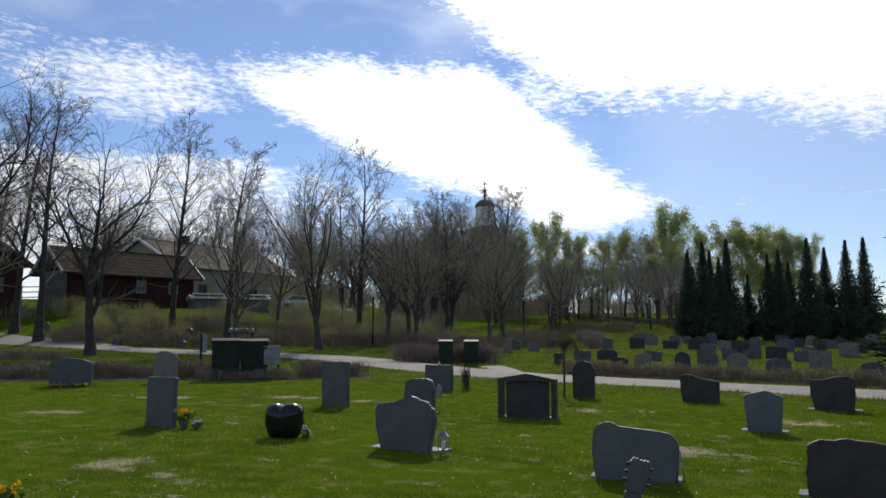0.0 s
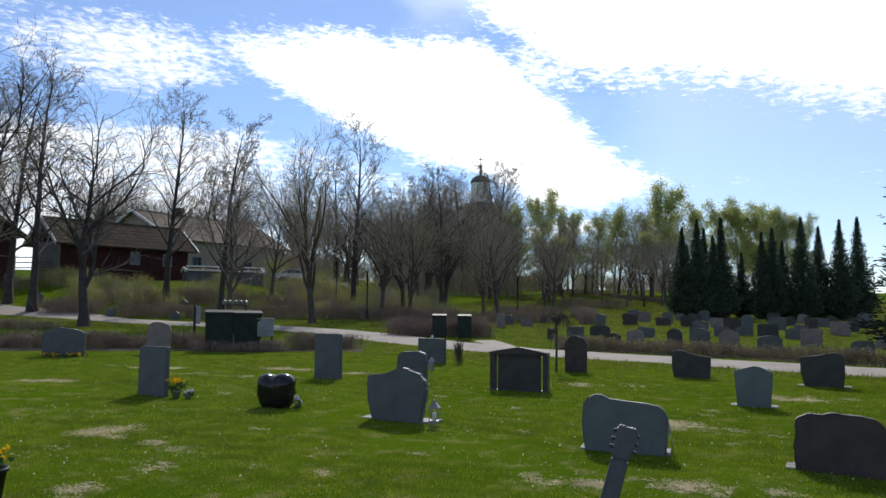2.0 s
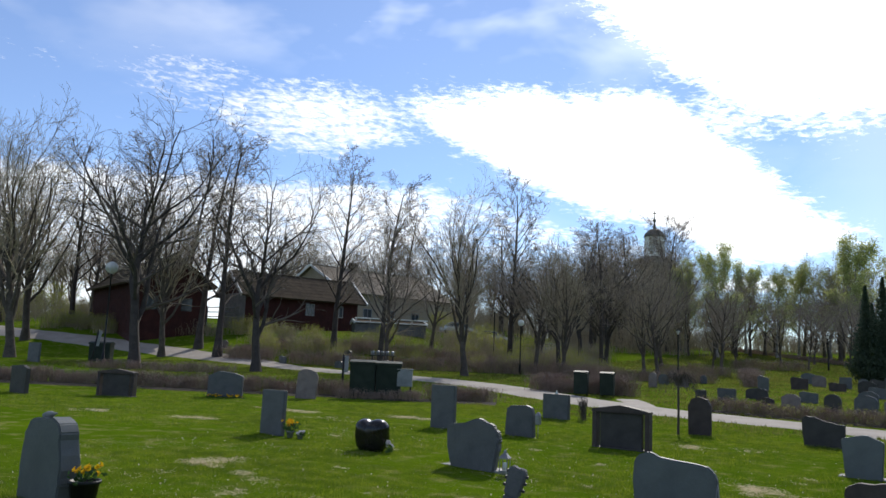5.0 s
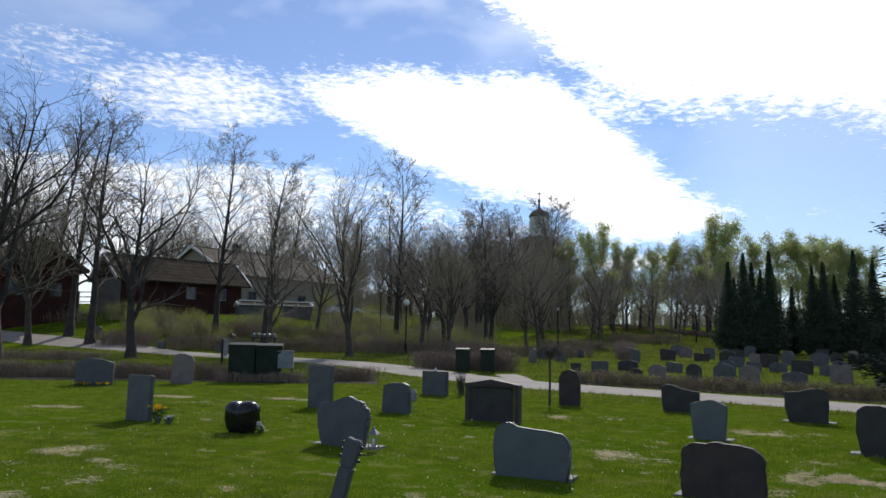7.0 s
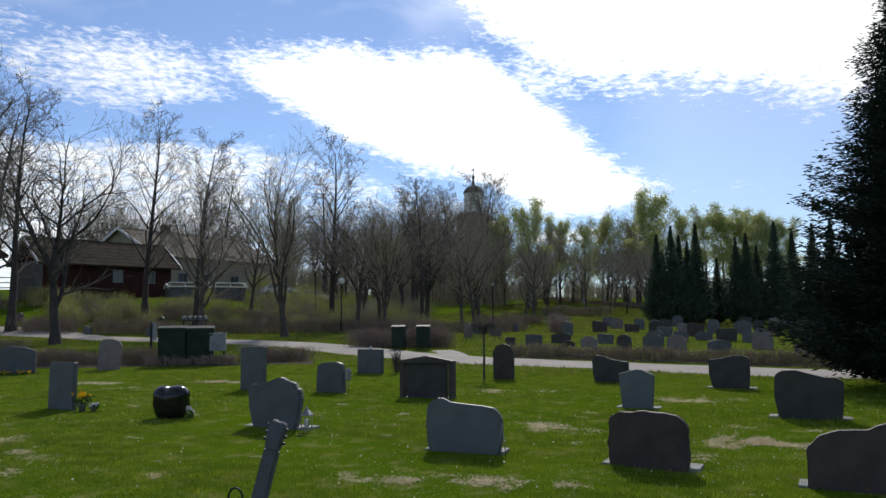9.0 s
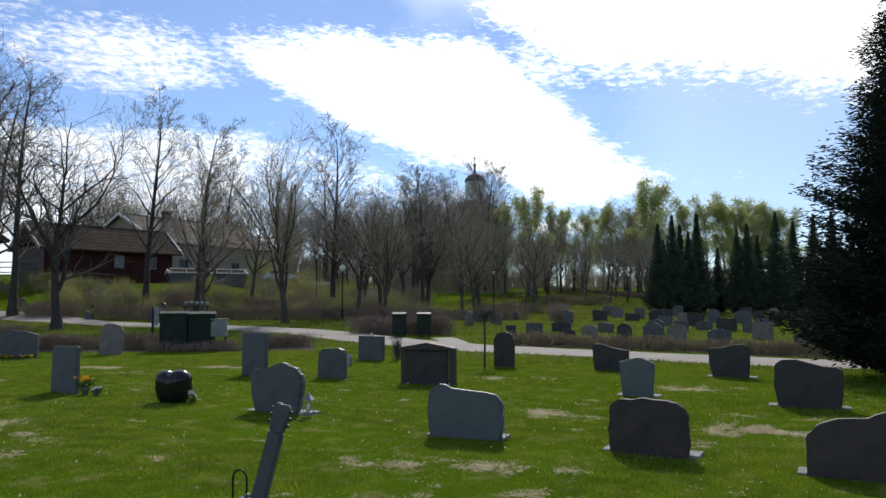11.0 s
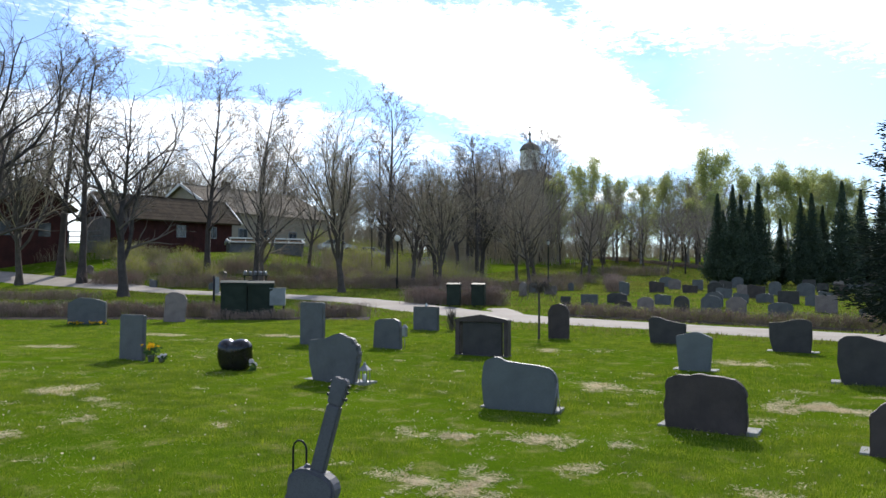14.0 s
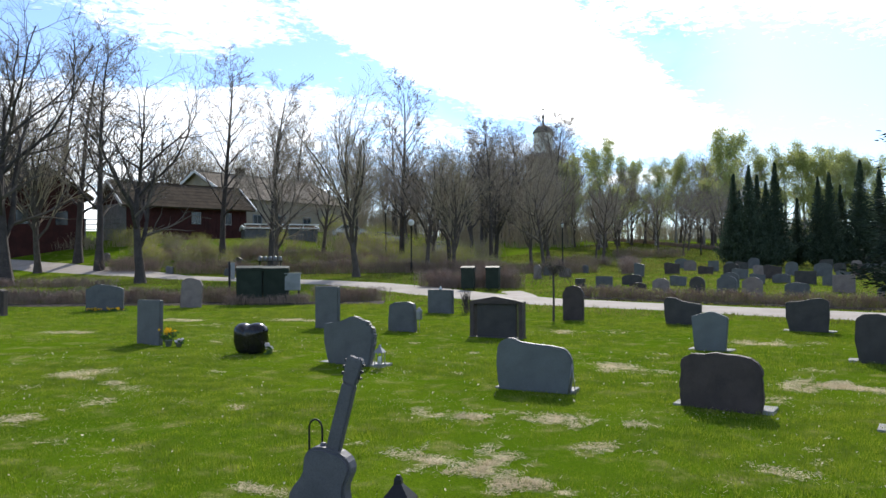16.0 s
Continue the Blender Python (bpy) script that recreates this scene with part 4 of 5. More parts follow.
# second row
headstone(-7.88, 14.45, rect(0.7, 1.04, 0.012), 0.16, M_GREY, "tall plain grey granite headstone")
headstone(-5.80, 14.6, [(-0.37, 0), (0.37, 0), (0.36, 0.5), (0.32, 0.66), (0.18, 0.71), (-0.2, 0.69), (-0.33, 0.62), (-0.36, 0.3)], 0.2, M_GREY, "low grey headstone with rounded shoulders")
headstone(1.30, 13.85, [(-0.27, 0), (0.27, 0), (0.32, 0.63), (0.08, 0.73), (0.0, 0.735), (-0.33, 0.65)], 0.16, M_BLUE, "blue-grey headstone with a pointed top", plinth=0.07)
r4_o = [(-0.47, 0), (0.48, 0), (0.52, 0.25), (0.54, 0.60), (0.42, 0.655), (0.25, 0.655), (0.05, 0.70), (-0.2, 0.76), (-0.42, 0.75), (-0.53, 0.68), (-0.55, 0.35)]
headstone(4.18, 13.4, [(a * 0.97, b * 1.06) for a, b in r4_o], 0.17, M_DARK, "broad dark granite headstone with a curved top", plinth=0.1)
headstone(-10.9, 14.3, rect(0.1, 0.05), 0.1, M_PLINTH, "small flat pale stone in the grass")
# third row
headstone(-16.9, 18.5, [(-0.37, 0), (0.37, 0), (0.39, 0.8), (0.3, 0.97), (0.05, 1.04), (-0.2, 1.03), (-0.35, 0.9)], 0.16, M_PINK, "upright pinkish granite headstone before the hedge", lean=3, turn=28)
headstone(-18.6, 16.35, [(-0.62, 0), (0.62, 0), (0.62, 0.74), (0.3, 0.84), (-0.25, 0.90), (-0.62, 0.72)], 0.18, M_GREY, "wide grey headstone with yellow flowers at its foot", turn=30)
square = headstone(-7.75, 19.95, rect(0.9, 0.74, 0.015), 0.2, M_GREY, "square grey granite headstone with a small white ornament", turn=-6)
part("ornament", turned([(0.03, 0.735), (0.045, 0.76), (0.035, 0.79), (0.02, 0.81), (0.022, 0.83), (0.008, 0.85)], 10), M_WHITE, square, "small white ornament", True)
headstone(-3.32, 19.5, [(-0.29, 0), (0.29, 0), (0.30, 0.75), (0.2, 0.93), (0.0, 0.98), (-0.2, 0.93), (-0.30, 0.75)], 0.16, M_BROWN, "narrow round-topped brown headstone")
headstone(-0.35, 19.4, [(-0.42, 0), (0.44, 0), (0.46, 0.55), (0.3, 0.565), (0.0, 0.62), (-0.2, 0.70), (-0.4, 0.71), (-0.48, 0.62), (-0.47, 0.3)], 0.17, M_DARK, "dark granite headstone with a wavy top")
headstone(2.62, 18.75, [(-0.40, 0), (0.38, 0), (0.42, 0.4), (0.41, 0.72), (0.27, 0.79), (0.05, 0.78), (-0.2, 0.71), (-0.5, 0.69), (-0.5, 0.35)], 0.17, M_DARK, "dark grey headstone with a curved top edge", plinth=0.1)
headstone(-21.7, 10.9, [(-0.5, 0), (0.5, 0), (0.5, 0.8), (0.2, 0.9), (-0.5, 0.86)], 0.18, M_DARK, "dark headstone beside the hedge")
# near stone with a bird on top
tall = headstone(-4.74, 3.2, [(-0.40, 0), (0.40, 0), (0.42, 0.3), (0.40, 0.52), (0.35, 0.66), (0.36, 0.73), (0.30, 0.82), (0.2, 0.885), (0.08, 0.87), (-0.1, 0.875), (-0.27, 0.83), (-0.37, 0.7), (-0.41, 0.45)], 0.3, M_BLUE, "grey headstone with a rough carved side and a stone bird", rough=0.011, seed=3)
bm = turned([(0.008, -0.13), (0.024, -0.1), (0.038, -0.03), (0.034, 0.05), (0.02, 0.1), (0.006, 0.17)], 10)
bmesh.ops.transform(bm, matrix=pose(-0.1, 0, 0.895, 0, 82, 0), verts=bm.verts[:])
part("ornament", bm, M_PLINTH, tall, "pale stone ornament", True)


def gabled(x, y, w, h, label, turn=0.0):
    """A stone like a small temple: posts, a panel between them and a low gable on top."""
    ob = thing("headstone", label, "headstone", on(x, y, -0.02, turn), G_ROW)
    for sx in (-1, 1):
        part("post", boxed(sx * (w * 0.455) - 0.05, -0.11, -0.05, sx * (w * 0.455) + 0.05, 0.11, h * 0.82, bevel=0.012), M_BROWN, ob)
    part("panel", boxed(-w * 0.365, -0.06, -0.05, w * 0.365, 0.06, h * 0.819, bevel=0.012), M_DARK, ob, "dark granite panel")
    part("gable", slab([(-w * 0.5, h * 0.82 + 0.002), (w * 0.5, h * 0.82 + 0.002), (w * 0.5, h * 0.88), (w * 0.36, h * 0.92), (0, h), (-w * 0.36, h * 0.92), (-w * 0.5, h * 0.88)], 0.28, 0.012), M_BROWN, ob, "low gable of dark stone")
    part("plinth", boxed(-w * 0.5, -0.16, -0.06, w * 0.5, 0.16, 0.04, bevel=0.01), M_DARK, ob)
    return ob


gabled(-3.20, 14.3, 1.22, 0.91, "dark brown temple-shaped headstone with two posts", 4)
gabled(-20.4, 13.4, 1.35, 0.9, "dark brown gabled headstone before the hedge", 25)

# stones of the field beyond the road: x, y, width, height
FIELD = [(-7.0, 34.1, 0.8, 0.57), (-6.5, 37.0, 1.0, 0.51), (-7.8, 33.1, 0.47, 0.5), (-4.0, 32.4, 0.72, 0.63), (-4.9, 32.1, 0.7, 0.45), (-4.3, 37.1, 0.8, 0.51), (-2.2, 30.8, 0.6, 0.84), (-1.5, 33.4, 0.82, 0.73), (-1.9, 36.8, 0.8, 0.7),
         (-0.2, 31.1, 0.76, 0.84), (-1.1, 39.8, 0.75, 0.53), (-0.1, 40.7, 0.83, 0.48), (1.2, 33.4, 0.95, 0.54), (1.0, 40.4, 0.97, 0.65), (2.2, 39.6, 0.85, 0.53), (2.8, 35.6, 0.86, 0.76)]
rf = random.Random(15)
for row_y in (44.0, 48.5, 53.5, 58.5):
    xx = -9.0 + rf.uniform(0, 1)
    while xx < 7.5:
        if rf.random() < 0.78:
            FIELD.append((xx, row_y + rf.uniform(-0.3, 0.3), rf.uniform(0.55, 1.0), rf.uniform(0.5, 0.85)))
        xx += rf.uniform(1.4, 2.2)
FIELD += [(4.4, 31.5, 0.8, 0.6), (5.6, 36, 0.8, 0.6), (-12.8, 40.3, 0.46, 0.81), (-12.0, 42.6, 0.72, 0.5), (-12.5, 47.8, 0.4, 0.54), (-13.6, 44, 0.6, 0.6), (-46.5, 38, 0.8, 0.6), (-38, 36.4, 0.7, 0.55), (-33.0, 36.8, 0.7, 0.5), (-36.2, 41, 0.8, 0.6), (-43.6, 22.0, 1.25, 1.15), (-43.2, 41, 0.7, 0.6), (-30, 44, 0.7, 0.6)]
KINDS = [lambda w, h: rect(w, h, 0.02), lambda w, h: [(-w / 2, 0), (w / 2, 0), (w / 2, h * 0.8), (w * 0.2, h), (-w * 0.2, h), (-w / 2, h * 0.8)], lambda w, h: [(-w / 2, 0), (w / 2, 0)] + arc(0, h * 0.7, w / 2, h * 0.3, 0, 180, 8), lambda w, h: [(-w * 0.45, 0), (w * 0.45, 0), (w / 2, h * 0.85), (w * 0.1, h * 0.9), (-w * 0.3, h), (-w / 2, h * 0.9)]]
for i, (x, y, w, h) in enumerate(FIELD):
    mat, words = [(M_GREY, "grey"), (M_DARK, "dark"), (M_BROWN, "brown"), (M_GREY, "grey"), (M_PINK, "reddish")][rf.randrange(5)]
    ob = headstone(x, y, KINDS[rf.randrange(4)](w, h), 0.16, mat, f"{words} granite headstone in the grave field beyond the hedge", turn=rf.uniform(-6, 6))
    ob["group"] = "headstones in the grave field"


# ---- the carved guitar ----
def guitar():
    ob = thing("guitar_sculpture", "carved grey stone guitar standing upright on a grave", "sculpture", on(0.80, 2.94, 0.0, 12) @ pose(0, 0, 0, 0, 15, 0))
    full = [(0, 0.06), (0.03, 0.11), (0.08, 0.155), (0.14, 0.182), (0.22, 0.2), (0.32, 0.205), (0.42, 0.192), (0.5, 0.172), (0.57, 0.156), (0.64, 0.15), (0.72, 0.157), (0.8, 0.164), (0.87, 0.158), (0.93, 0.138), (0.97, 0.11), (1.0, 0.06)]
    right = [(q, 0.02 + 0.53 * p) for p, q in full]
    body = right + [(-q, z) for q, z in right[::-1]]
    part("body", slab(body, 0.13, 0.018), M_GUITAR, ob, "", False)
    neck = slab([(-0.047, 0.44), (0.047, 0.44), (0.044, 0.98), (-0.044, 0.98)], 0.06, 0.008)
    part("neck", neck, M_GUITAR, ob)
    part("head", slab([(-0.046, 0.981), (0.046, 0.981), (0.056, 1.14), (0.03, 1.16), (0.0, 1.145), (-0.03, 1.16), (-0.056, 1.14)], 0.055, 0.008), M_GUITAR, ob)
    for i in range(3):
        for sx in (-1, 1):
            part("peg", boxed(sx * 0.057 - 0.013, -0.01, 1.022 + 0.042 * i, sx * 0.057 + 0.013, 0.01, 1.04 + 0.042 * i, bevel=0.003), M_DARK, ob)
    bm = turned([(0.022, 0.0), (0.022, 0.02), (0.012, 0.03)], 10)
    bmesh.ops.transform(bm, matrix=pose(-0.075, 0, 0.535), verts=bm.verts[:])
    part("knob", bm, M_GUITAR, ob)
    return ob


guitar()
base = thing("plinth", "low grey granite plinth set in the grass", "plinth", on(0.85, 2.96, 0.0, 4))
part("slab", boxed(-0.5, -0.2, -0.05, 0.5, 0.25, 0.035, bevel=0.01), M_PLINTH, base)
hook = thing("hook", "bent black iron hook for hanging a lantern", "hook", on(0.62, 3.12))
rod("rod", [(0.11, 0, 0)] + [(0.055 + 0.055 * math.cos(radians(a)), 0, 0.60 + 0.06 * math.sin(radians(a))) for a in range(0, 181, 15)] + [(0.0, 0, 0.38), (0, 0, 0)], 0.007, M_IRON, hook)


wire = thing("flower_stand", "thin bent wire stand beside a headstone", "stand", on(0.62, 8.45))
rod("leg", [(0, 0, -0.03), (-0.06, 0.02, 0.4)], 0.006, M_STEEL, wire, 6)
rod("leg", [(-0.12, 0.05, -0.03), (-0.06, 0.02, 0.4)], 0.006, M_STEEL, wire, 6)


def lantern(m, label, s=1.0, frame_mat=M_IRON):
    ob = thing("grave_lantern", label, "lantern", m)
    w, h = 0.065 * s, 0.22 * s
    part("base", boxed(-w * 1.2, -w * 1.2, 0.001, w * 1.2, w * 1.2, 0.03 * s, bevel=0.004), frame_mat, ob)
    for sx in (-1, 1):
        for sy in (-1, 1):
            part("corner_post", boxed(sx * w - 0.006 * s, sy * w - 0.006 * s, 0.03 * s, sx * w + 0.006 * s, sy * w + 0.006 * s, h), frame_mat, ob)
    bm = turned([(0.033 * s, 0.031 * s), (0.033 * s, 0.15 * s), (0.02 * s, 0.155 * s)], 12)
    part("candle", bm, M_CANDLE, ob, "white candle", True)
    bm = turned([(w * 1.85, h), (w * 1.8, h + 0.01 * s), (w * 0.45, h + 0.09 * s), (w * 0.4, h + 0.115 * s), (0.012 * s, h + 0.135 * s)], 4)
    bmesh.ops.transform(bm, matrix=pose(0, 0, 0, 0, 0, 45), verts=bm.verts[:])
    part("roof", bm, frame_mat, ob)
    return ob


lantern(on(1.40, 3.0, 0.0, 20), "black iron grave lantern with a candle", 1.2)
lantern(on(-2.72, 9.0, 0.06, 10), "small glass and metal grave lantern beside a headstone", 0.9, M_STEEL)
stake = thing("grave_lantern", "metal lantern on a thin stake by a headstone", "lantern", on(-5.28, 14.5))
rod("stake", [(0, 0, -0.05), (0, 0, 0.3)], 0.008, M_STEEL, stake)
part("glass", boxed(-0.05, -0.05, 0.3, 0.05, 0.05, 0.5, bevel=0.008), M_STEEL, stake)
part("roof", turned([(0.08, 0.5), (0.02, 0.58)], 8), M_STEEL, stake)


# ---- flowers ----
def flowers(m, petals, label, n, spread, height, seed, pot=None):
    ob = thing("flower_pot" if pot else "flowers", label, "flowers", m)
    rnd = random.Random(seed)
    z0 = 0.0
    if pot:
        r, z0 = pot
        part("pot", turned([(r * 0.72, 0.0), (r * 0.98, z0 * 0.9), (r * 1.08, z0 * 0.9), (r * 1.08, z0), (r * 0.95, z0), (r * 0.9, z0 - 0.03)], 20), M_IRON if r > 0.12 else M_PLINTH, ob, "", True)
        z0 -= 0.03
    leaf = leaves_at(rnd, [Vector((rnd.gauss(0, spread * 0.6), rnd.gauss(0, spread * 0.6), z0 + rnd.uniform(0.02, height * 0.8))) for _ in range(n * 3)], 0.022, 0.012, 2)
    fast("foliage", leaf, 4, M_LEAF, ob)
    blooms = []
    for _ in range(n):
        c = Vector((rnd.gauss(0, spread * 0.55), rnd.gauss(0, spread * 0.55), z0 + height * rnd.uniform(0.6, 1.1)))
        blooms += leaves_at(rnd, [c], 0.02, 0.009, 7)
    fast("blossom", blooms, 4, petals, ob, "open blossoms")
    return ob


flowers(on(-7.72, 9.35, 0.0), M_YELLOW, "bunch of yellow daffodils in a small pot", 22, 0.10, 0.22, 1, (0.07, 0.12))
flowers(on(-7.5, 9.4, 0.0), M_LILAC, "small pale flowers in a pot on the grass", 10, 0.07, 0.09, 2, (0.06, 0.07))
flowers(on(-4.12, 3.26, 0.0), M_YELLOW, "yellow pansies in a large dark pot", 16, 0.11, 0.15, 3, (0.148, 0.3))
flowers(on(-5.24, 9.33, 0.0), M_LILAC, "pale flowers beside a black headstone", 10, 0.045, 0.2, 4)
flowers(on(-18.0, 16.25, 0.0), M_YELLOW, "row of yellow spring flowers on a grave", 26, 0.28, 0.1, 5)
flowers(on(-18.6, 15.9, 0.0), M_YELLOW, "low yellow spring flowers on a grave", 18, 0.2, 0.1, 6)


# ---- buildings ----
def gable_house(name, label, x, y, z, turn, length, depth, wall_h, roof_h, wall_mat, roof_mat, over=0.5, boards=False, windows=(), chimney=None, trim=M_WHITE, doors=(), hip=0.0):
    """A long house: its front faces -y before it is turned; x, y is the middle of its front."""
    ob = thing(name, label, "house", pose(x, y, z, 0, 0, turn))
    L, D = length / 2, depth
    body = slab([(-L, -2.5), (L, -2.5), (L, wall_h), (-L, wall_h)], D, 0.001)
    bmesh.ops.translate(body, verts=body.verts[:], vec=(0, D / 2, 0))
    for sx in (-1, 1) if not hip else ():
        a = [body.verts.new((sx * (L - 0.002), 0.0, wall_h)), body.verts.new((sx * (L - 0.002), D, wall_h)), body.verts.new((sx * (L - 0.002), D / 2, wall_h + roof_h))]
        body.faces.new(a if sx < 0 else a[::-1])
    wall = part("wall", body, wall_mat, ob)
    if boards:
        n = int(length / 0.4)
        for i in range(n):
            bx = -L + (i + 0.5) * length / n
            part("batten", boxed(bx - 0.03, -0.025, -1.0, bx + 0.03, 0.0, wall_h - 0.02), wall_mat, wall)
    ang = math.atan2(roof_h, D / 2)
    run = math.hypot(D / 2, roof_h) + over
    if hip:
        bm = bmesh.new()
        e = [bm.verts.new(p) for p in ((-L - over, -over, wall_h), (L + over, -over, wall_h), (L + over, D + over, wall_h), (-L - over, D + over, wall_h))]
        r = [bm.verts.new((-hip, D / 2, wall_h + roof_h)), bm.verts.new((hip, D / 2, wall_h + roof_h))]
        for fc in ((e[0], e[1], r[1], r[0]), (e[1], e[2], r[1]), (e[2], e[3], r[0], r[1]), (e[3], e[0], r[0]), (e[3], e[2], e[1], e[0])):
            bm.faces.new(fc)
        part("roof", bm, roof_mat, ob, "dark hipped roof")
    for k in (0, 1) if not hip else ():
        bm = boxed(-L - over, -run, 0.0, L + over, 0.0, 0.16, bevel=0.02)
        m = pose(0, D / 2, wall_h + roof_h, 0, 0, 180 * k) @ pose(0, 0, 0, math.degrees(ang))
        bmesh.ops.transform(bm, matrix=m, verts=bm.verts[:])
        roof = part("roof", bm, roof_mat, ob)
        rows = int(run / 0.5)
        for r in range(rows):
            bm = boxed(-L - over + 0.02, -run + r * run / rows, 0.16, L + over - 0.02, -run + r * run / rows + 0.06, 0.172)
            bmesh.ops.transform(bm, matrix=m, verts=bm.verts[:])
            part("roof_batten", bm, roof_mat, roof)
        for sx in (-1, 1):
            bm = boxed(sx * (L + over) - 0.05, -run, -0.02, sx * (L + over) + 0.05, 0, 0.24)
            bmesh.ops.transform(bm, matrix=m, verts=bm.verts[:])
            part("bargeboard", bm, trim, roof, "white-painted board")
    part("ridge", boxed(-hip if hip else -L - over, D / 2 - 0.12, wall_h + roof_h + (0.12 if not hip else -0.05), hip or L + over, D / 2 + 0.12, wall_h + roof_h + 0.24, bevel=0.03), roof_mat, ob)
    for wx, wz, ww, wh in windows:
        win = part("window", boxed(wx - ww / 2, -0.05, wz, wx + ww / 2, 0.02, wz + wh), M_GLASS, ob, "dark glass")
        for a in ((wx - ww / 2 - 0.08, wz - 0.08, wx + ww / 2 + 0.08, wz), (wx - ww / 2 - 0.08, wz + wh, wx + ww / 2 + 0.08, wz + wh + 0.08), (wx - ww / 2 - 0.08, wz, wx - ww / 2, wz + wh), (wx + ww / 2, wz, wx + ww / 2 + 0.08, wz + wh), (wx - 0.03, wz, wx + 0.03, wz + wh)):
            part("frame", boxed(a[0], -0.08, a[1], a[2], 0.02, a[3]), M_PALEWOOD, win, "pale painted frame")
    for wx, ww, wh in doors:
        part("door", boxed(wx - ww / 2, -0.05, -0.3, wx + ww / 2, 0.02, wh, bevel=0.01), M_PALEWOOD, ob)
    if chimney is not None:
        part("chimney", boxed(chimney - 0.45, D / 2 - 0.35, wall_h + roof_h - 0.5, chimney + 0.45, D / 2 + 0.35, wall_h + roof_h + 1.0, bevel=0.03), M_ROOF, ob)
    return ob


barn = gable_house("barn", "red wooden outbuilding with a brown roof and white boards", -50.4, 49.8, 4.3, 74.0, 11.6, 5.0, 2.65, 1.85, M_RED, M_ROOF, 0.7, True, windows=[(0.6, 1.0, 0.75, 0.95), (3.7, 1.0, 0.75, 0.95)])
part("end_wall", boxed(-5.84, 0.05, -2.0, -5.802, 4.95, 2.6), M_PALEWOOD, barn, "grey-green boarded end wall")
gable_house("house", "long cream house with a pale brown roof and chimney", -55.2, 69.6, 4.4, 82.0, 16.8, 12.0, 4.3, 3.1, M_PLASTER, M_ROOF_GREY, 0.5, False, windows=[(-5, 1.2, 1.1, 1.3), (-1.5, 1.2, 1.1, 1.3), (2.4, 1.2, 1.1, 1.3), (6, 1.2, 1.1, 1.3)], chimney=-2.6)
left = gable_house("house", "dark red wooden house with a gable behind bare trees", -61.6, 37.1, 3.8, -18.0, 15.0, 6.1, 3.35, 2.1, M_RED, M_ROOF, 0.6, True, chimney=1.0, trim=M_ROOF)
part("window", boxed(7.5, 1.0, 1.0, 7.54, 1.9, 2.1), M_GLASS, left, "dark glass")
part("window", boxed(7.5, 3.9, 1.0, 7.54, 4.8, 2.1), M_GLASS, left, "dark glass")
M_SHED = material("weathered_shed_boards", (0.16, 0.165, 0.17), (0.10, 0.105, 0.11), 2, 0.85, 0.3, 25, 0.3)
annex = gable_house("shed", "low grey boarded shed with white rails along its roof", -43.4, 54.2, 3.3, 50.0, 6.6, 3.0, 1.35, 0.25, M_SHED, M_ROOF, 0.1, True)
for k in (1.42, 1.78):
    part("rail", boxed(-3.4, -0.16, k, 3.4, -0.09, k + 0.11, bevel=0.01), M_WHITE, annex, "white-painted rail")
for k in range(6):
    part("rail_post", boxed(-3.3 + 1.3 * k, -0.088, 1.3, -3.24 + 1.3 * k, -0.04, 1.88), M_WHITE, annex, "white-painted post")


def fence(x0, y0, x1, y1, height, label, lift=0.0):
    ob = thing("fence", label, "fence", Matrix())
    n = int(math.dist((x0, y0), (x1, y1)) / 1.6) + 1
    for i in range(n + 1):
        x, y = x0 + (x1 - x0) * i / n, y0 + (y1 - y0) * i / n
        z = float(ground_z(x, y)) + lift
        part("post", boxed(x - 0.05, y - 0.05, z - 1.4, x + 0.05, y + 0.05, z + height), M_PALEWOOD, ob)
    z0, z1 = float(ground_z(x0, y0)) + lift, float(ground_z(x1, y1)) + lift
    for k in (0.35, 0.65, 0.95):
        rod("rail", [(x0, y0, z0 + height * k), (x1, y1, z1 + height * k)], 0.045, M_PALEWOOD, ob, 6)
    return ob


fence(-57.2, 40.6, -53.2, 44.6, 1.4, "pale wooden railing between two red houses", 0.6)


M_CHURCH = material("weathered_church_plaster", (0.40, 0.35, 0.28), (0.31, 0.265, 0.21), 0.4, 0.9, 0.1, 12, 0.15)
M_LANTERN = material("pale_lantern_paint", (0.82, 0.8, 0.75), (0.7, 0.68, 0.63), 0.8, 0.7, 0.05, 20, 0.1)


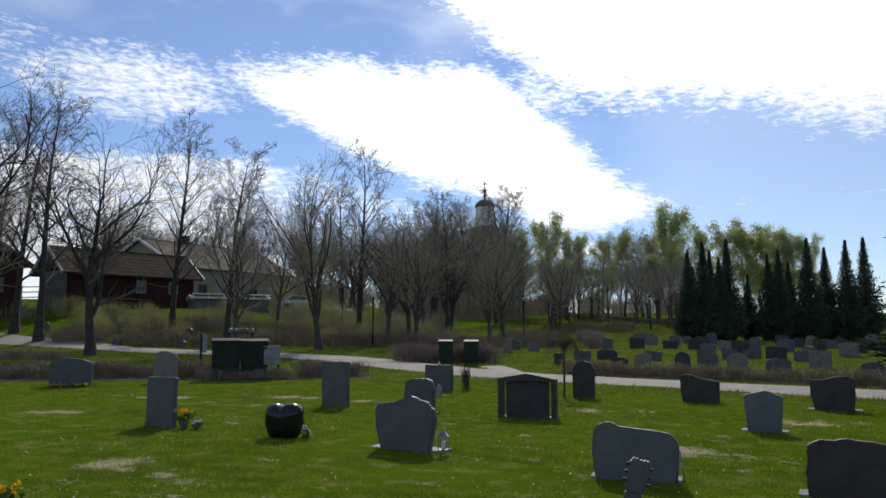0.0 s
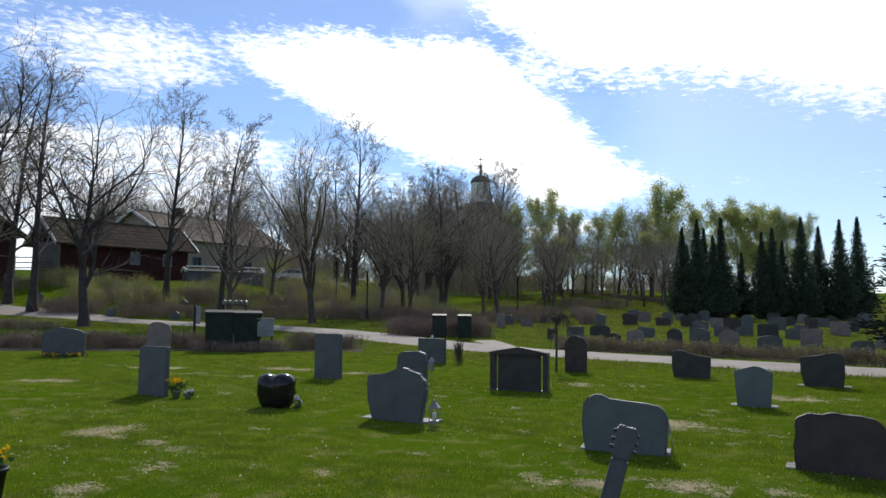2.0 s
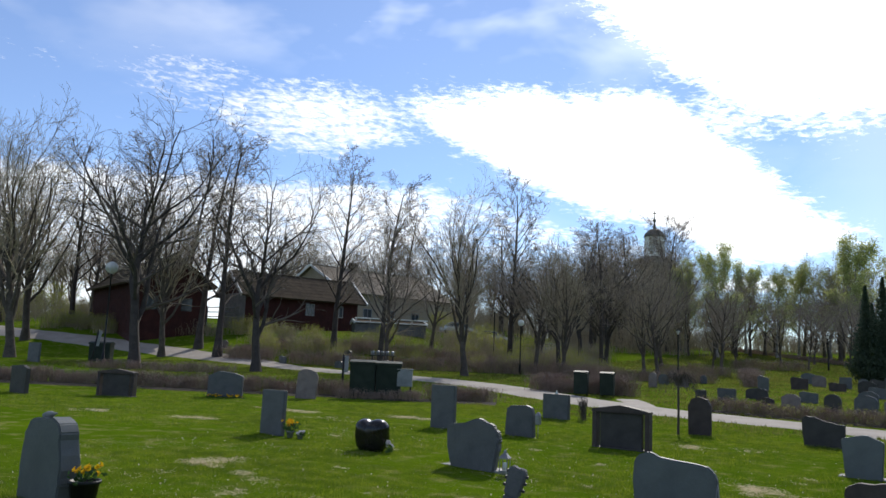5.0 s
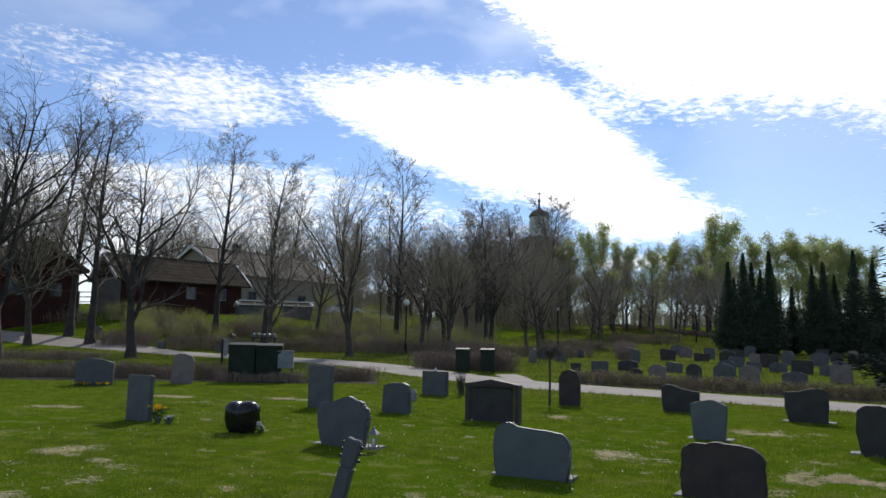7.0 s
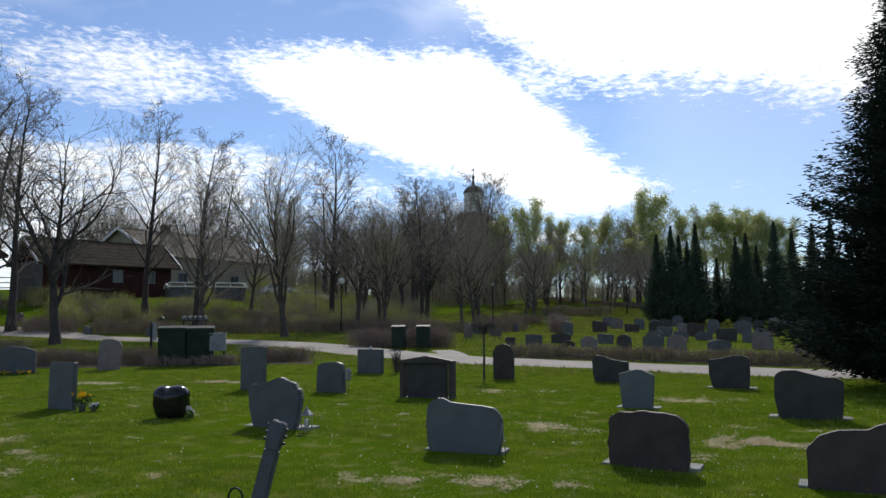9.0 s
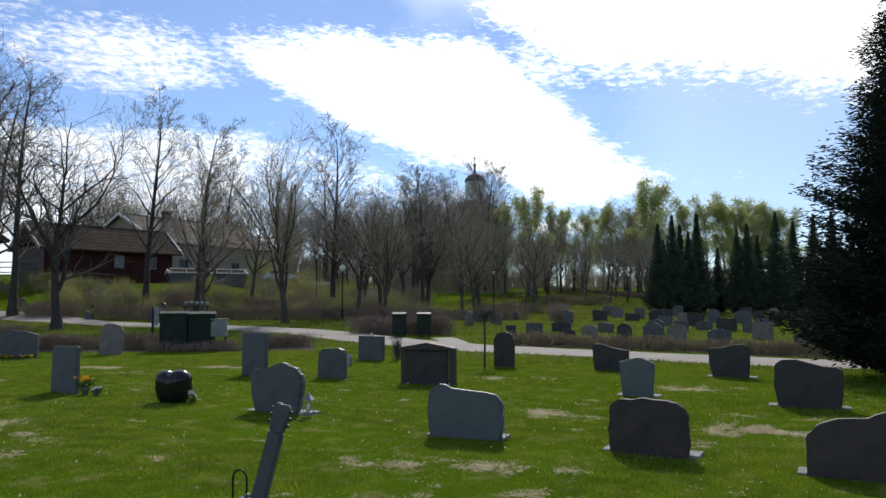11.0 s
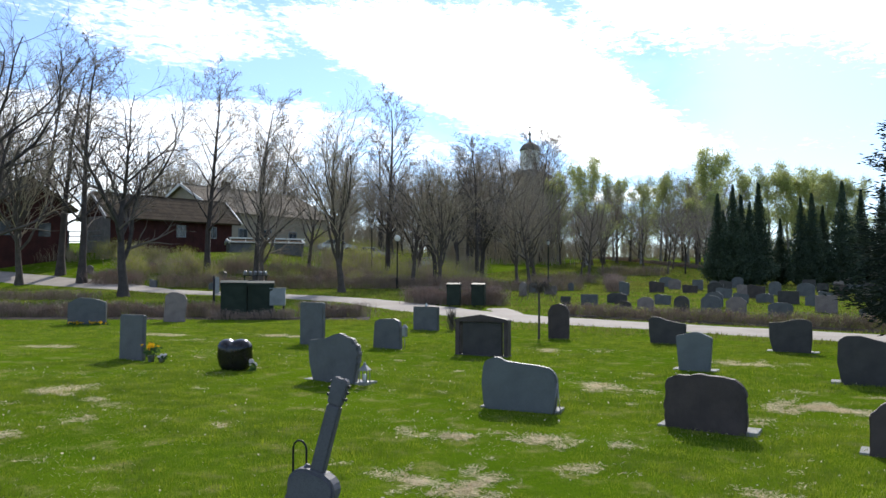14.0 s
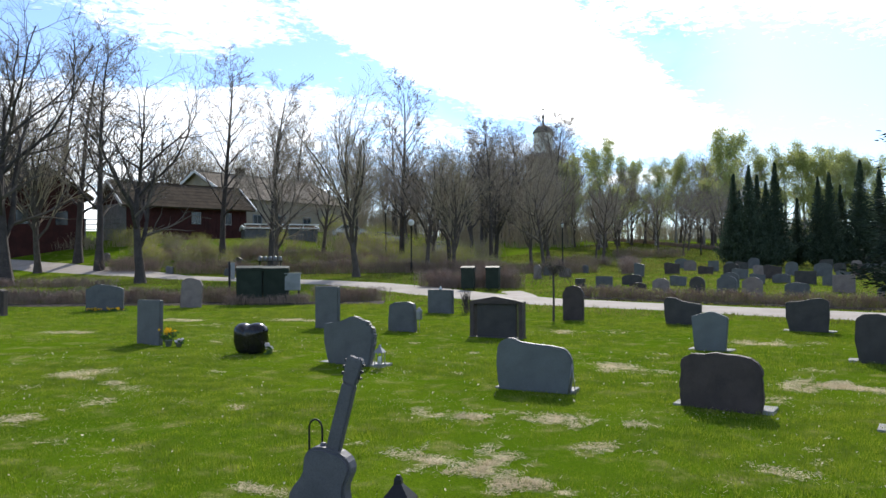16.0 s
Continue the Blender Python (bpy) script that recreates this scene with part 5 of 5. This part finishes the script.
def church():
    ob = thing("church", "pale stone church with a domed lantern tower", "church", pose(-71.4, 189.6, 2.5, 0, 0, 22))
    tower = part("tower", boxed(-4.2, -4.2, 0, 4.2, 4.2, 24.5, bevel=0.1), M_CHURCH, ob)
    part("cornice", boxed(-4.6, -4.6, 24.5, 4.6, 4.6, 25.2, bevel=0.1), M_CHURCH, tower)
    for sx in (-1.6, 1.6):
        part("opening", boxed(sx - 0.7, -4.3, 19, sx + 0.7, -4.15, 22.5), M_GLASS, tower, "dark louvred opening")
    part("tower_roof", turned([(6.2, 25.2), (4.2, 26.6), (3.0, 27.2)], 4), M_COPPER, ob, "dark sloping metal roof")
    lan = part("lantern", turned([(2.6, 27.1), (2.6, 28.0), (1.5, 28.05), (1.5, 31.3), (2.4, 31.35), (2.6, 32.3)], 8), M_LANTERN, ob, "pale wooden belfry lantern")
    for i in range(8):
        a = 2 * math.pi * i / 8
        bm = boxed(-0.3, -0.52, 28.0, 0.3, 0.52, 31.4)
        bmesh.ops.transform(bm, matrix=pose(2.25 * math.cos(a), 2.25 * math.sin(a), 0, 0, 0, math.degrees(a)), verts=bm.verts[:])
        part("pillar", bm, M_LANTERN, lan)
    part("dome", turned([(2.75, 32.3), (2.62, 32.8), (2.3, 33.4), (1.7, 34.0), (0.9, 34.4), (0.35, 34.6), (0.35, 35.2), (0.12, 35.4), (0.10, 36.4)], 16), M_COPPER, ob, "dark copper dome", True)
    part("spire", turned([(0.3, 35.2), (0.22, 36.2), (0.42, 36.6), (0.42, 36.9), (0.15, 37.2), (0.12, 37.9)], 10), M_COPPER, ob, "dark metal finial", True)
    bm = boxed(-0.1, -0.1, 37.8, 0.1, 0.1, 39.4)
    box(bm, -0.55, -0.1, 38.5, 0.55, 0.1, 38.75)
    part("cross", bm, M_COPPER, ob)
    nave = part("nave", boxed(-26, -6, 0, -4.2, 6, 9), M_CHURCH, ob)
    part("nave_roof", slab([(-6.6, 9), (6.6, 9), (0, 15)], 22.6, 0.02), M_ROOF, nave, "steep dark roof").matrix_local = pose(-15.3, 0, 0, 0, 0, 90)
    for i in range(4):
        part("window", boxed(-23.5 + i * 5, -6.1, 3, -22 + i * 5, -5.95, 7.5), M_GLASS, nave, "tall dark window")
    return ob


church()


# ---- lamps, bins, posts, cars ----
def street_lamp(x, y, h, label, globe=True, size=1.0):
    ob = thing("street_lamp", label, "lamp", on(x, y), "churchyard lamps")
    part("post", turned([(0.09, -0.1), (0.09, 0.7), (0.05, 0.75), (0.04, h - 0.3), (0.06, h - 0.28), (0.06, h - 0.2)], 10), M_IRON, ob, "", True)
    if globe:
        part("globe", turned([(0.06, h - 0.22 * size)] + [(0.22 * size * math.cos(radians(a)), h + 0.21 * size * math.sin(radians(a))) for a in range(-75, 90, 15)] + [(0.02, h + 0.213 * size)], 18), M_GLOBE, ob, "white opal globe", True)
    else:
        part("globe", turned([(0.05, h - 0.22), (0.13, h + 0.05), (0.12, h + 0.07)], 10), M_GLOBE, ob, "small opal shade", True)
        part("cap", turned([(0.19, h + 0.07), (0.05, h + 0.16), (0.01, h + 0.2)], 10), M_IRON, ob, "", True)
    return ob


street_lamp(-23.65, 44.4, 3.45, "tall black lamp post with a white globe")
street_lamp(-38.2, 23.2, 5.6, "tall black lamp post with a large white globe", size=1.6)
street_lamp(-16.2, 53.6, 3.3, "slim black lamp post under the trees", False)
street_lamp(-11.9, 83.0, 3.3, "slim black lamp post on the slope", False)
street_lamp(-31, 52.5, 4.3, "slim black lamp post before the house", False)


def bin_wheeled(x, y, w, d, h, turn, label, group="waste bins"):
    ob = thing("wheeled_bin", label, "bin", on(x, y, 0.0, turn), group)
    bm = bmesh.new()
    lo = [bm.verts.new((sx * w * 0.478, sy * d * 0.43, 0.09)) for sx, sy in ((-1, -1), (1, -1), (1, 1), (-1, 1))]
    hi = [bm.verts.new((sx * w * 0.48, sy * d * 0.48, h * 0.9)) for sx, sy in ((-1, -1), (1, -1), (1, 1), (-1, 1))]
    for i in range(4):
        bm.faces.new((lo[i], lo[(i + 1) % 4], hi[(i + 1) % 4], hi[i]))
    bm.faces.new(lo[::-1]), bm.faces.new(hi)
    bmesh.ops.bevel(bm, geom=bm.edges[:], offset=0.03, segments=2, affect="EDGES")
    part("body", bm, M_GREEN, ob)
    part("rim", boxed(-w * 0.51, -d * 0.51, h * 0.87, w * 0.51, d * 0.51, h * 0.91, bevel=0.01), M_GREEN, ob)
    lid = slab([(-d * 0.52, h * 0.912), (d * 0.5, h * 0.912), (d * 0.5, h * 0.95), (0, h), (-d * 0.52, h * 0.94)], w * 1.02, 0.015)
    bmesh.ops.transform(lid, matrix=pose(0, 0, 0, 0, 0, 90), verts=lid.verts[:])
    part("lid", lid, M_GREEN, ob, "slightly domed green lid")
    for sx in (-1, 1):
        bm = turned([(0.06, -0.03), (0.1, -0.025), (0.1, 0.025), (0.06, 0.03)], 14)
        bmesh.ops.transform(bm, matrix=pose(sx * w * 0.38, d * 0.36, 0.1, 0, 90, 0), verts=bm.verts[:])
        part("wheel", bm, M_RUBBER, ob)
    return ob


bin_wheeled(-16.31, 20.81, 0.97, 0.85, 1.42, 38, "big dark green waste bin before the hedge")
bin_wheeled(-15.55, 21.39, 0.95, 0.85, 1.40, 38, "big dark green waste bin with a closed lid")
bin_wheeled(-12.25, 30.6, 0.62, 0.7, 1.1, 20, "green wheeled bin standing in a hedge")
bin_wheeled(-11.2, 31.0, 0.62, 0.7, 1.1, 18, "green wheeled bin standing in a hedge")
bin_wheeled(-41.7, 25.1, 1.3, 0.8, 1.3, 40, "dark green waste container by the road")

cab = thing("utility_box", "small pale grey box on a post beside the bins", "box", on(-14.95, 21.6, 0, 37))
part("body", boxed(-0.28, -0.2, 0.5, 0.28, 0.2, 1.1, bevel=0.015), M_PALEWOOD, cab)
part("lid", boxed(-0.3, -0.22, 1.102, 0.3, 0.22, 1.14, bevel=0.01), M_PALEWOOD, cab)
for sx in (-1, 1):
    part("leg", boxed(sx * 0.22 - 0.03, -0.03, -0.05, sx * 0.22 + 0.03, 0.03, 0.5), M_IRON, cab)

rack = thing("can_rack", "dark rack with a row of shining watering cans", "rack", on(-18.9, 24.85, 0.1, 35))
for sx in (-1, 1):
    rod("post", [(sx * 0.45, 0, -0.05), (sx * 0.45, 0, 1.35)], 0.03, M_IRON, rack)
rod("rail", [(-0.5, 0, 1.15), (0.5, 0, 1.15)], 0.025, M_IRON, rack)
part("back", boxed(-0.42, 0.03, 0.2, 0.42, 0.06, 1.1), M_GREEN, rack)
part("shelf", boxed(-0.55, -0.16, 1.352, 0.55, 0.16, 1.38, bevel=0.006), M_IRON, rack)
for k in range(5):
    can = turned([(0.075, 1.381), (0.08, 1.39), (0.08, 1.53), (0.07, 1.55), (0.03, 1.565)], 12)
    bmesh.ops.translate(can, verts=can.verts[:], vec=(-0.42 + 0.21 * k, 0, 0))
    can = part("watering_can", can, M_STEEL, rack, "shining galvanised can", True)
    rod("spout", [(-0.42 + 0.21 * k, -0.07, 1.43), (-0.42 + 0.21 * k, -0.2, 1.56)], 0.014, M_STEEL, can, 6)


def sign_post(x, y, h, turn, label, lean=0.0):
    ob = thing("sign_post", label, "sign", on(x, y, 0, turn) @ pose(0, 0, 0, 0, lean, 0))
    rod("post", [(0, 0, -0.1), (0, 0, h)], 0.045, M_IRON, ob)
    part("board", boxed(0.05, -0.02, h * 0.55, 0.2, 0.02, h * 0.97, bevel=0.005), M_PALEWOOD, ob, "narrow pale board")
    return ob


sign_post(-18.3, 21.8, 1.55, 37, "dark post with a narrow pale board by the hedge")
sign_post(-38.6, 22.7, 2.1, 55, "leaning dark post with a pale board by the road", 8)


def car(x, y, turn, label, mat=M_CAR):
    ob = thing("car", label, "car", on(x, y, 0.0, turn), "parked cars")
    prof = [(-2.1, 0.35), (2.1, 0.35), (2.15, 0.6), (2.0, 0.82), (1.1, 0.95), (0.55, 1.4), (-0.9, 1.46), (-1.7, 1.0), (-2.12, 0.92)]
    part("body", slab(prof, 1.72, 0.07), mat, ob, "", False)
    part("windows", slab([(-1.45, 0.98), (0.95, 0.98), (0.5, 1.34), (-0.85, 1.4)], 1.74, 0.01), M_GLASS, ob, "dark side windows")
    for wx in (-1.3, 1.3):
        for sy in (-0.8, 0.8):
            bm = turned([(0.2, -0.1), (0.32, -0.09), (0.32, 0.09), (0.2, 0.1)], 18)
            bmesh.ops.transform(bm, matrix=pose(wx, sy, 0.32, 90, 0, 0), verts=bm.verts[:])
            part("wheel", bm, M_RUBBER, ob)
    return ob


def windscreen(ob, away):
    """A bulging pane of glass on a car, turned towards a direction."""
    turn = Vector(away).to_track_quat("Z", "Y").to_matrix().to_4x4()
    bm = bmesh.new()
    rows = [[bm.verts.new((x * 0.14, y * 0.09, -(x * x * 0.0196 + y * y * 0.0081) / 5.0)) for x in range(-5, 6)] for y in range(-4, 5)]
    for a, b in zip(rows, rows[1:]):
        for k in range(10):
            bm.faces.new((a[k], a[k + 1], b[k + 1], b[k]))
    low = bmesh.ops.extrude_face_region(bm, geom=bm.faces[:])["geom"]
    bmesh.ops.translate(bm, verts=[v for v in low if isinstance(v, bmesh.types.BMVert)], vec=(0, 0, 0.02))
    bmesh.ops.recalc_face_normals(bm, faces=bm.faces[:])
    glass = part("windscreen", bm, M_SCREEN, ob, "curved glossy glass", True)
    glass.matrix_world = Matrix.Translation(ob.matrix_world.translation + Vector((0, 0, 1.15))) @ turn
    glass.matrix_parent_inverse = Matrix()
    glass.matrix_basis = ob.matrix_world.inverted() @ glass.matrix_world
    return glass


M_SCREEN = material("windscreen_glass", (0.06, 0.07, 0.08), (0.04, 0.045, 0.05), 1, 0.2, 0, 20, 0.0, spec=1.0)
silver = car(-44.2, 72.6, 32, "silver car parked behind the trees")
windscreen(silver, sun_dir + Vector((47.0, -74.0, -3.0)).normalized())
car(-38.9, 76.0, 32, "silver car parked behind the trees")
car(-47.4, 70.6, 32, "silver car parked by the house")

# a weeping standard and a staked sapling among the graves
weep = thing("sapling", "small weeping tree with tangled bare twigs", "tree", on(-3.75, 19.1))
rw = random.Random(9)
v, f = [], []
tube(v, f, [Vector((0, 0, -0.05)), Vector((0.01, 0, 0.6)), Vector((0, 0.01, 1.25))], [0.035, 0.03, 0.028], 7)
raw("trunk", v, f, M_BARK, weep, "", True)
v, f = [], []
for i in range(85):
    a, p, d = rw.uniform(0, 6.28), Vector((0, 0, 1.25)), rw.uniform(0.4, 1.0)
    pts = [p]
    for k in range(5):
        q = (k + 1) / 5
        pts.append(Vector((math.cos(a + 0.3 * q) * 0.62 * d * q, math.sin(a + 0.3 * q) * 0.62 * d * q, 1.25 + 0.35 * math.sin(q * 2.6) - 0.45 * q * q * d + rw.gauss(0, 0.06))))
    tube(v, f, pts, [0.008, 0.006, 0.005, 0.005, 0.004, 0.003], 3)
raw("crown", v, f, M_BARK, weep, "tangled hanging twigs")
dwarf = thing("shrub", "brown columnar dwarf shrub beside a headstone", "shrub", on(-7.0, 20.2))
v, f = [], []
for i in range(130):
    a, r0 = rw.uniform(0, 6.28), rw.uniform(0.0, 0.12)
    q = Vector((r0 * math.cos(a), r0 * math.sin(a), rw.uniform(-0.03, 0.45)))
    e = q + Vector((rw.gauss(0, 0.06), rw.gauss(0, 0.06), rw.uniform(0.15, 0.33)))
    tube(v, f, [q, (q + e) / 2, e], [0.009, 0.008, 0.004], 3)
raw("branchwork", v, f, M_BARK, dwarf, "dense upright brown twigs")


# ---- grass, straw, litter ----
def blades(n, x0, x1, y0, y1, lo, hi, width, seed, keep, mat, name, label, flat=0.0):
    rnd = np.random.default_rng(seed)
    x, y = rnd.uniform(x0, x1, n), rnd.uniform(y0, y1, n)
    ok = keep(x, y, rnd)
    x, y = x[ok], y[ok]
    n = len(x)
    h = rnd.uniform(lo, hi, n) * np.clip(0.85 + 0.55 * fbm(x * 1.3, y * 1.3, 7.0), 0.35, 1.6)
    a = rnd.uniform(0, 6.283, n)
    lean = rnd.uniform(0.1, 0.7, n) + flat * rnd.uniform(1.0, 3.0, n)
    b = np.stack([x, y, ground_z(x, y) + (0.01 if flat else -0.004)], 1)
    up = np.stack([np.cos(a) * lean, np.sin(a) * lean, np.ones(n)], 1)
    up *= (h / np.linalg.norm(up, axis=1))[:, None]
    t = rnd.uniform(0, 6.283, n)
    sd = np.stack([np.cos(t), np.sin(t), np.zeros(n)], 1) * (width * rnd.uniform(0.6, 1.3, n))[:, None]
    ob = fast(name, np.stack([b - sd, b + sd, b + up], 1), 3, mat)
    return tagged(ob, label, "grass", kind="stuff")


green_here = lambda x, y, r: r.uniform(0, 1, len(x)) > np.maximum(0.72 * dryness(x, y), 0.75 * step((fbm(x * 1.2, y * 1.5, 11.0) - 0.25) / 0.5))


def off_road(x, y, r):
    """True where neither road nor path runs."""
    ok = np.ones(len(x), bool)
    for p, width in ROADS:
        for q in p[::2]:
            ok &= np.hypot(x - q[0], y - q[1]) > width * 0.56
    return ok


straw_here = lambda x, y, r: (r.uniform(0, 1, len(x)) < 0.9 * dryness(x, y) + 0.02)
blades(230000, -9, 6.5, 2.2, 9.5, 0.025, 0.06, 0.0035, 1, green_here, M_BLADE, "grass", "short green lawn grass")
blades(170000, -14, 7, 9.5, 22.5, 0.03, 0.07, 0.006, 2, green_here, M_BLADE, "grass", "short green lawn grass")
blades(60000, -24, -10, 8, 22, 0.03, 0.07, 0.008, 3, green_here, M_BLADE, "grass", "short green lawn grass")
blades(150000, -46, 9, 21.5, 62, 0.06, 0.12, 0.02, 7, off_road, M_FAR, "grass", "green grass of the far lawns")
blades(90000, -30, 20, 60, 112, 0.1, 0.18, 0.04, 8, off_road, M_FAR, "grass", "green grass of the far slope")


def straw(n, lo, hi, width, seed):
    """Flattened dead stems lying in the worn places."""
    rnd = np.random.default_rng(seed)
    d = np.array(DRY)
    pick = rnd.choice(len(d), n, p=d[:, 2] * d[:, 3] / (d[:, 2] * d[:, 3]).sum())
    a, r = rnd.uniform(0, 6.283, n), np.sqrt(rnd.uniform(0, 1, n)) * 1.7
    x, y = d[pick, 0] + d[pick, 2] * r * np.cos(a), d[pick, 1] + d[pick, 3] * r * np.sin(a)
    ok = rnd.uniform(0, 1, n) < dryness(x, y)
    x, y = x[ok], y[ok]
    n = len(x)
    a, h, up = rnd.uniform(0, 6.283, n), rnd.uniform(lo, hi, n), rnd.uniform(0.0, 0.45, n)
    b = np.stack([x, y, ground_z(x, y) + rnd.uniform(0.005, 0.03, n)], 1)
    way = np.stack([np.cos(a), np.sin(a), up], 1) * h[:, None]
    sd = np.stack([-np.sin(a), np.cos(a), rnd.uniform(-0.8, 0.8, n)], 1) * (width * rnd.uniform(0.5, 1.3, n))[:, None]
    ob = fast("dry_grass", np.stack([b - sd, b + sd, b + way], 1), 3, M_STRAW)
    return tagged(ob, "flattened straw-coloured dead grass in worn patches", "grass", kind="stuff")


straw(200000, 0.02, 0.06, 0.0035, 4)
blades(60000, -9, 6.5, 2.2, 12, 0.02, 0.05, 0.003, 5, lambda x, y, r: r.uniform(0, 1, len(x)) < 0.06 + 0.5 * step((fbm(x * 1.2, y * 1.5, 11.0) - 0.25) / 0.5), M_STRAW, "dry_grass", "single dead stems among the lawn grass", 1.0)
rl = np.random.default_rng(6)
lx, ly = rl.uniform(-9, 6, 420), rl.uniform(2.5, 16, 420)
spots = [Vector((a, b, float(ground_z(a, b)) + 0.035)) for a, b in zip(lx, ly)]
tagged(fast("fallen_leaves", leaves_at(random.Random(8), spots, 0.012, 0.02, 1), 4, M_SPECK), "scattered pale dead leaves and petals on the lawn", "leaves", kind="stuff")
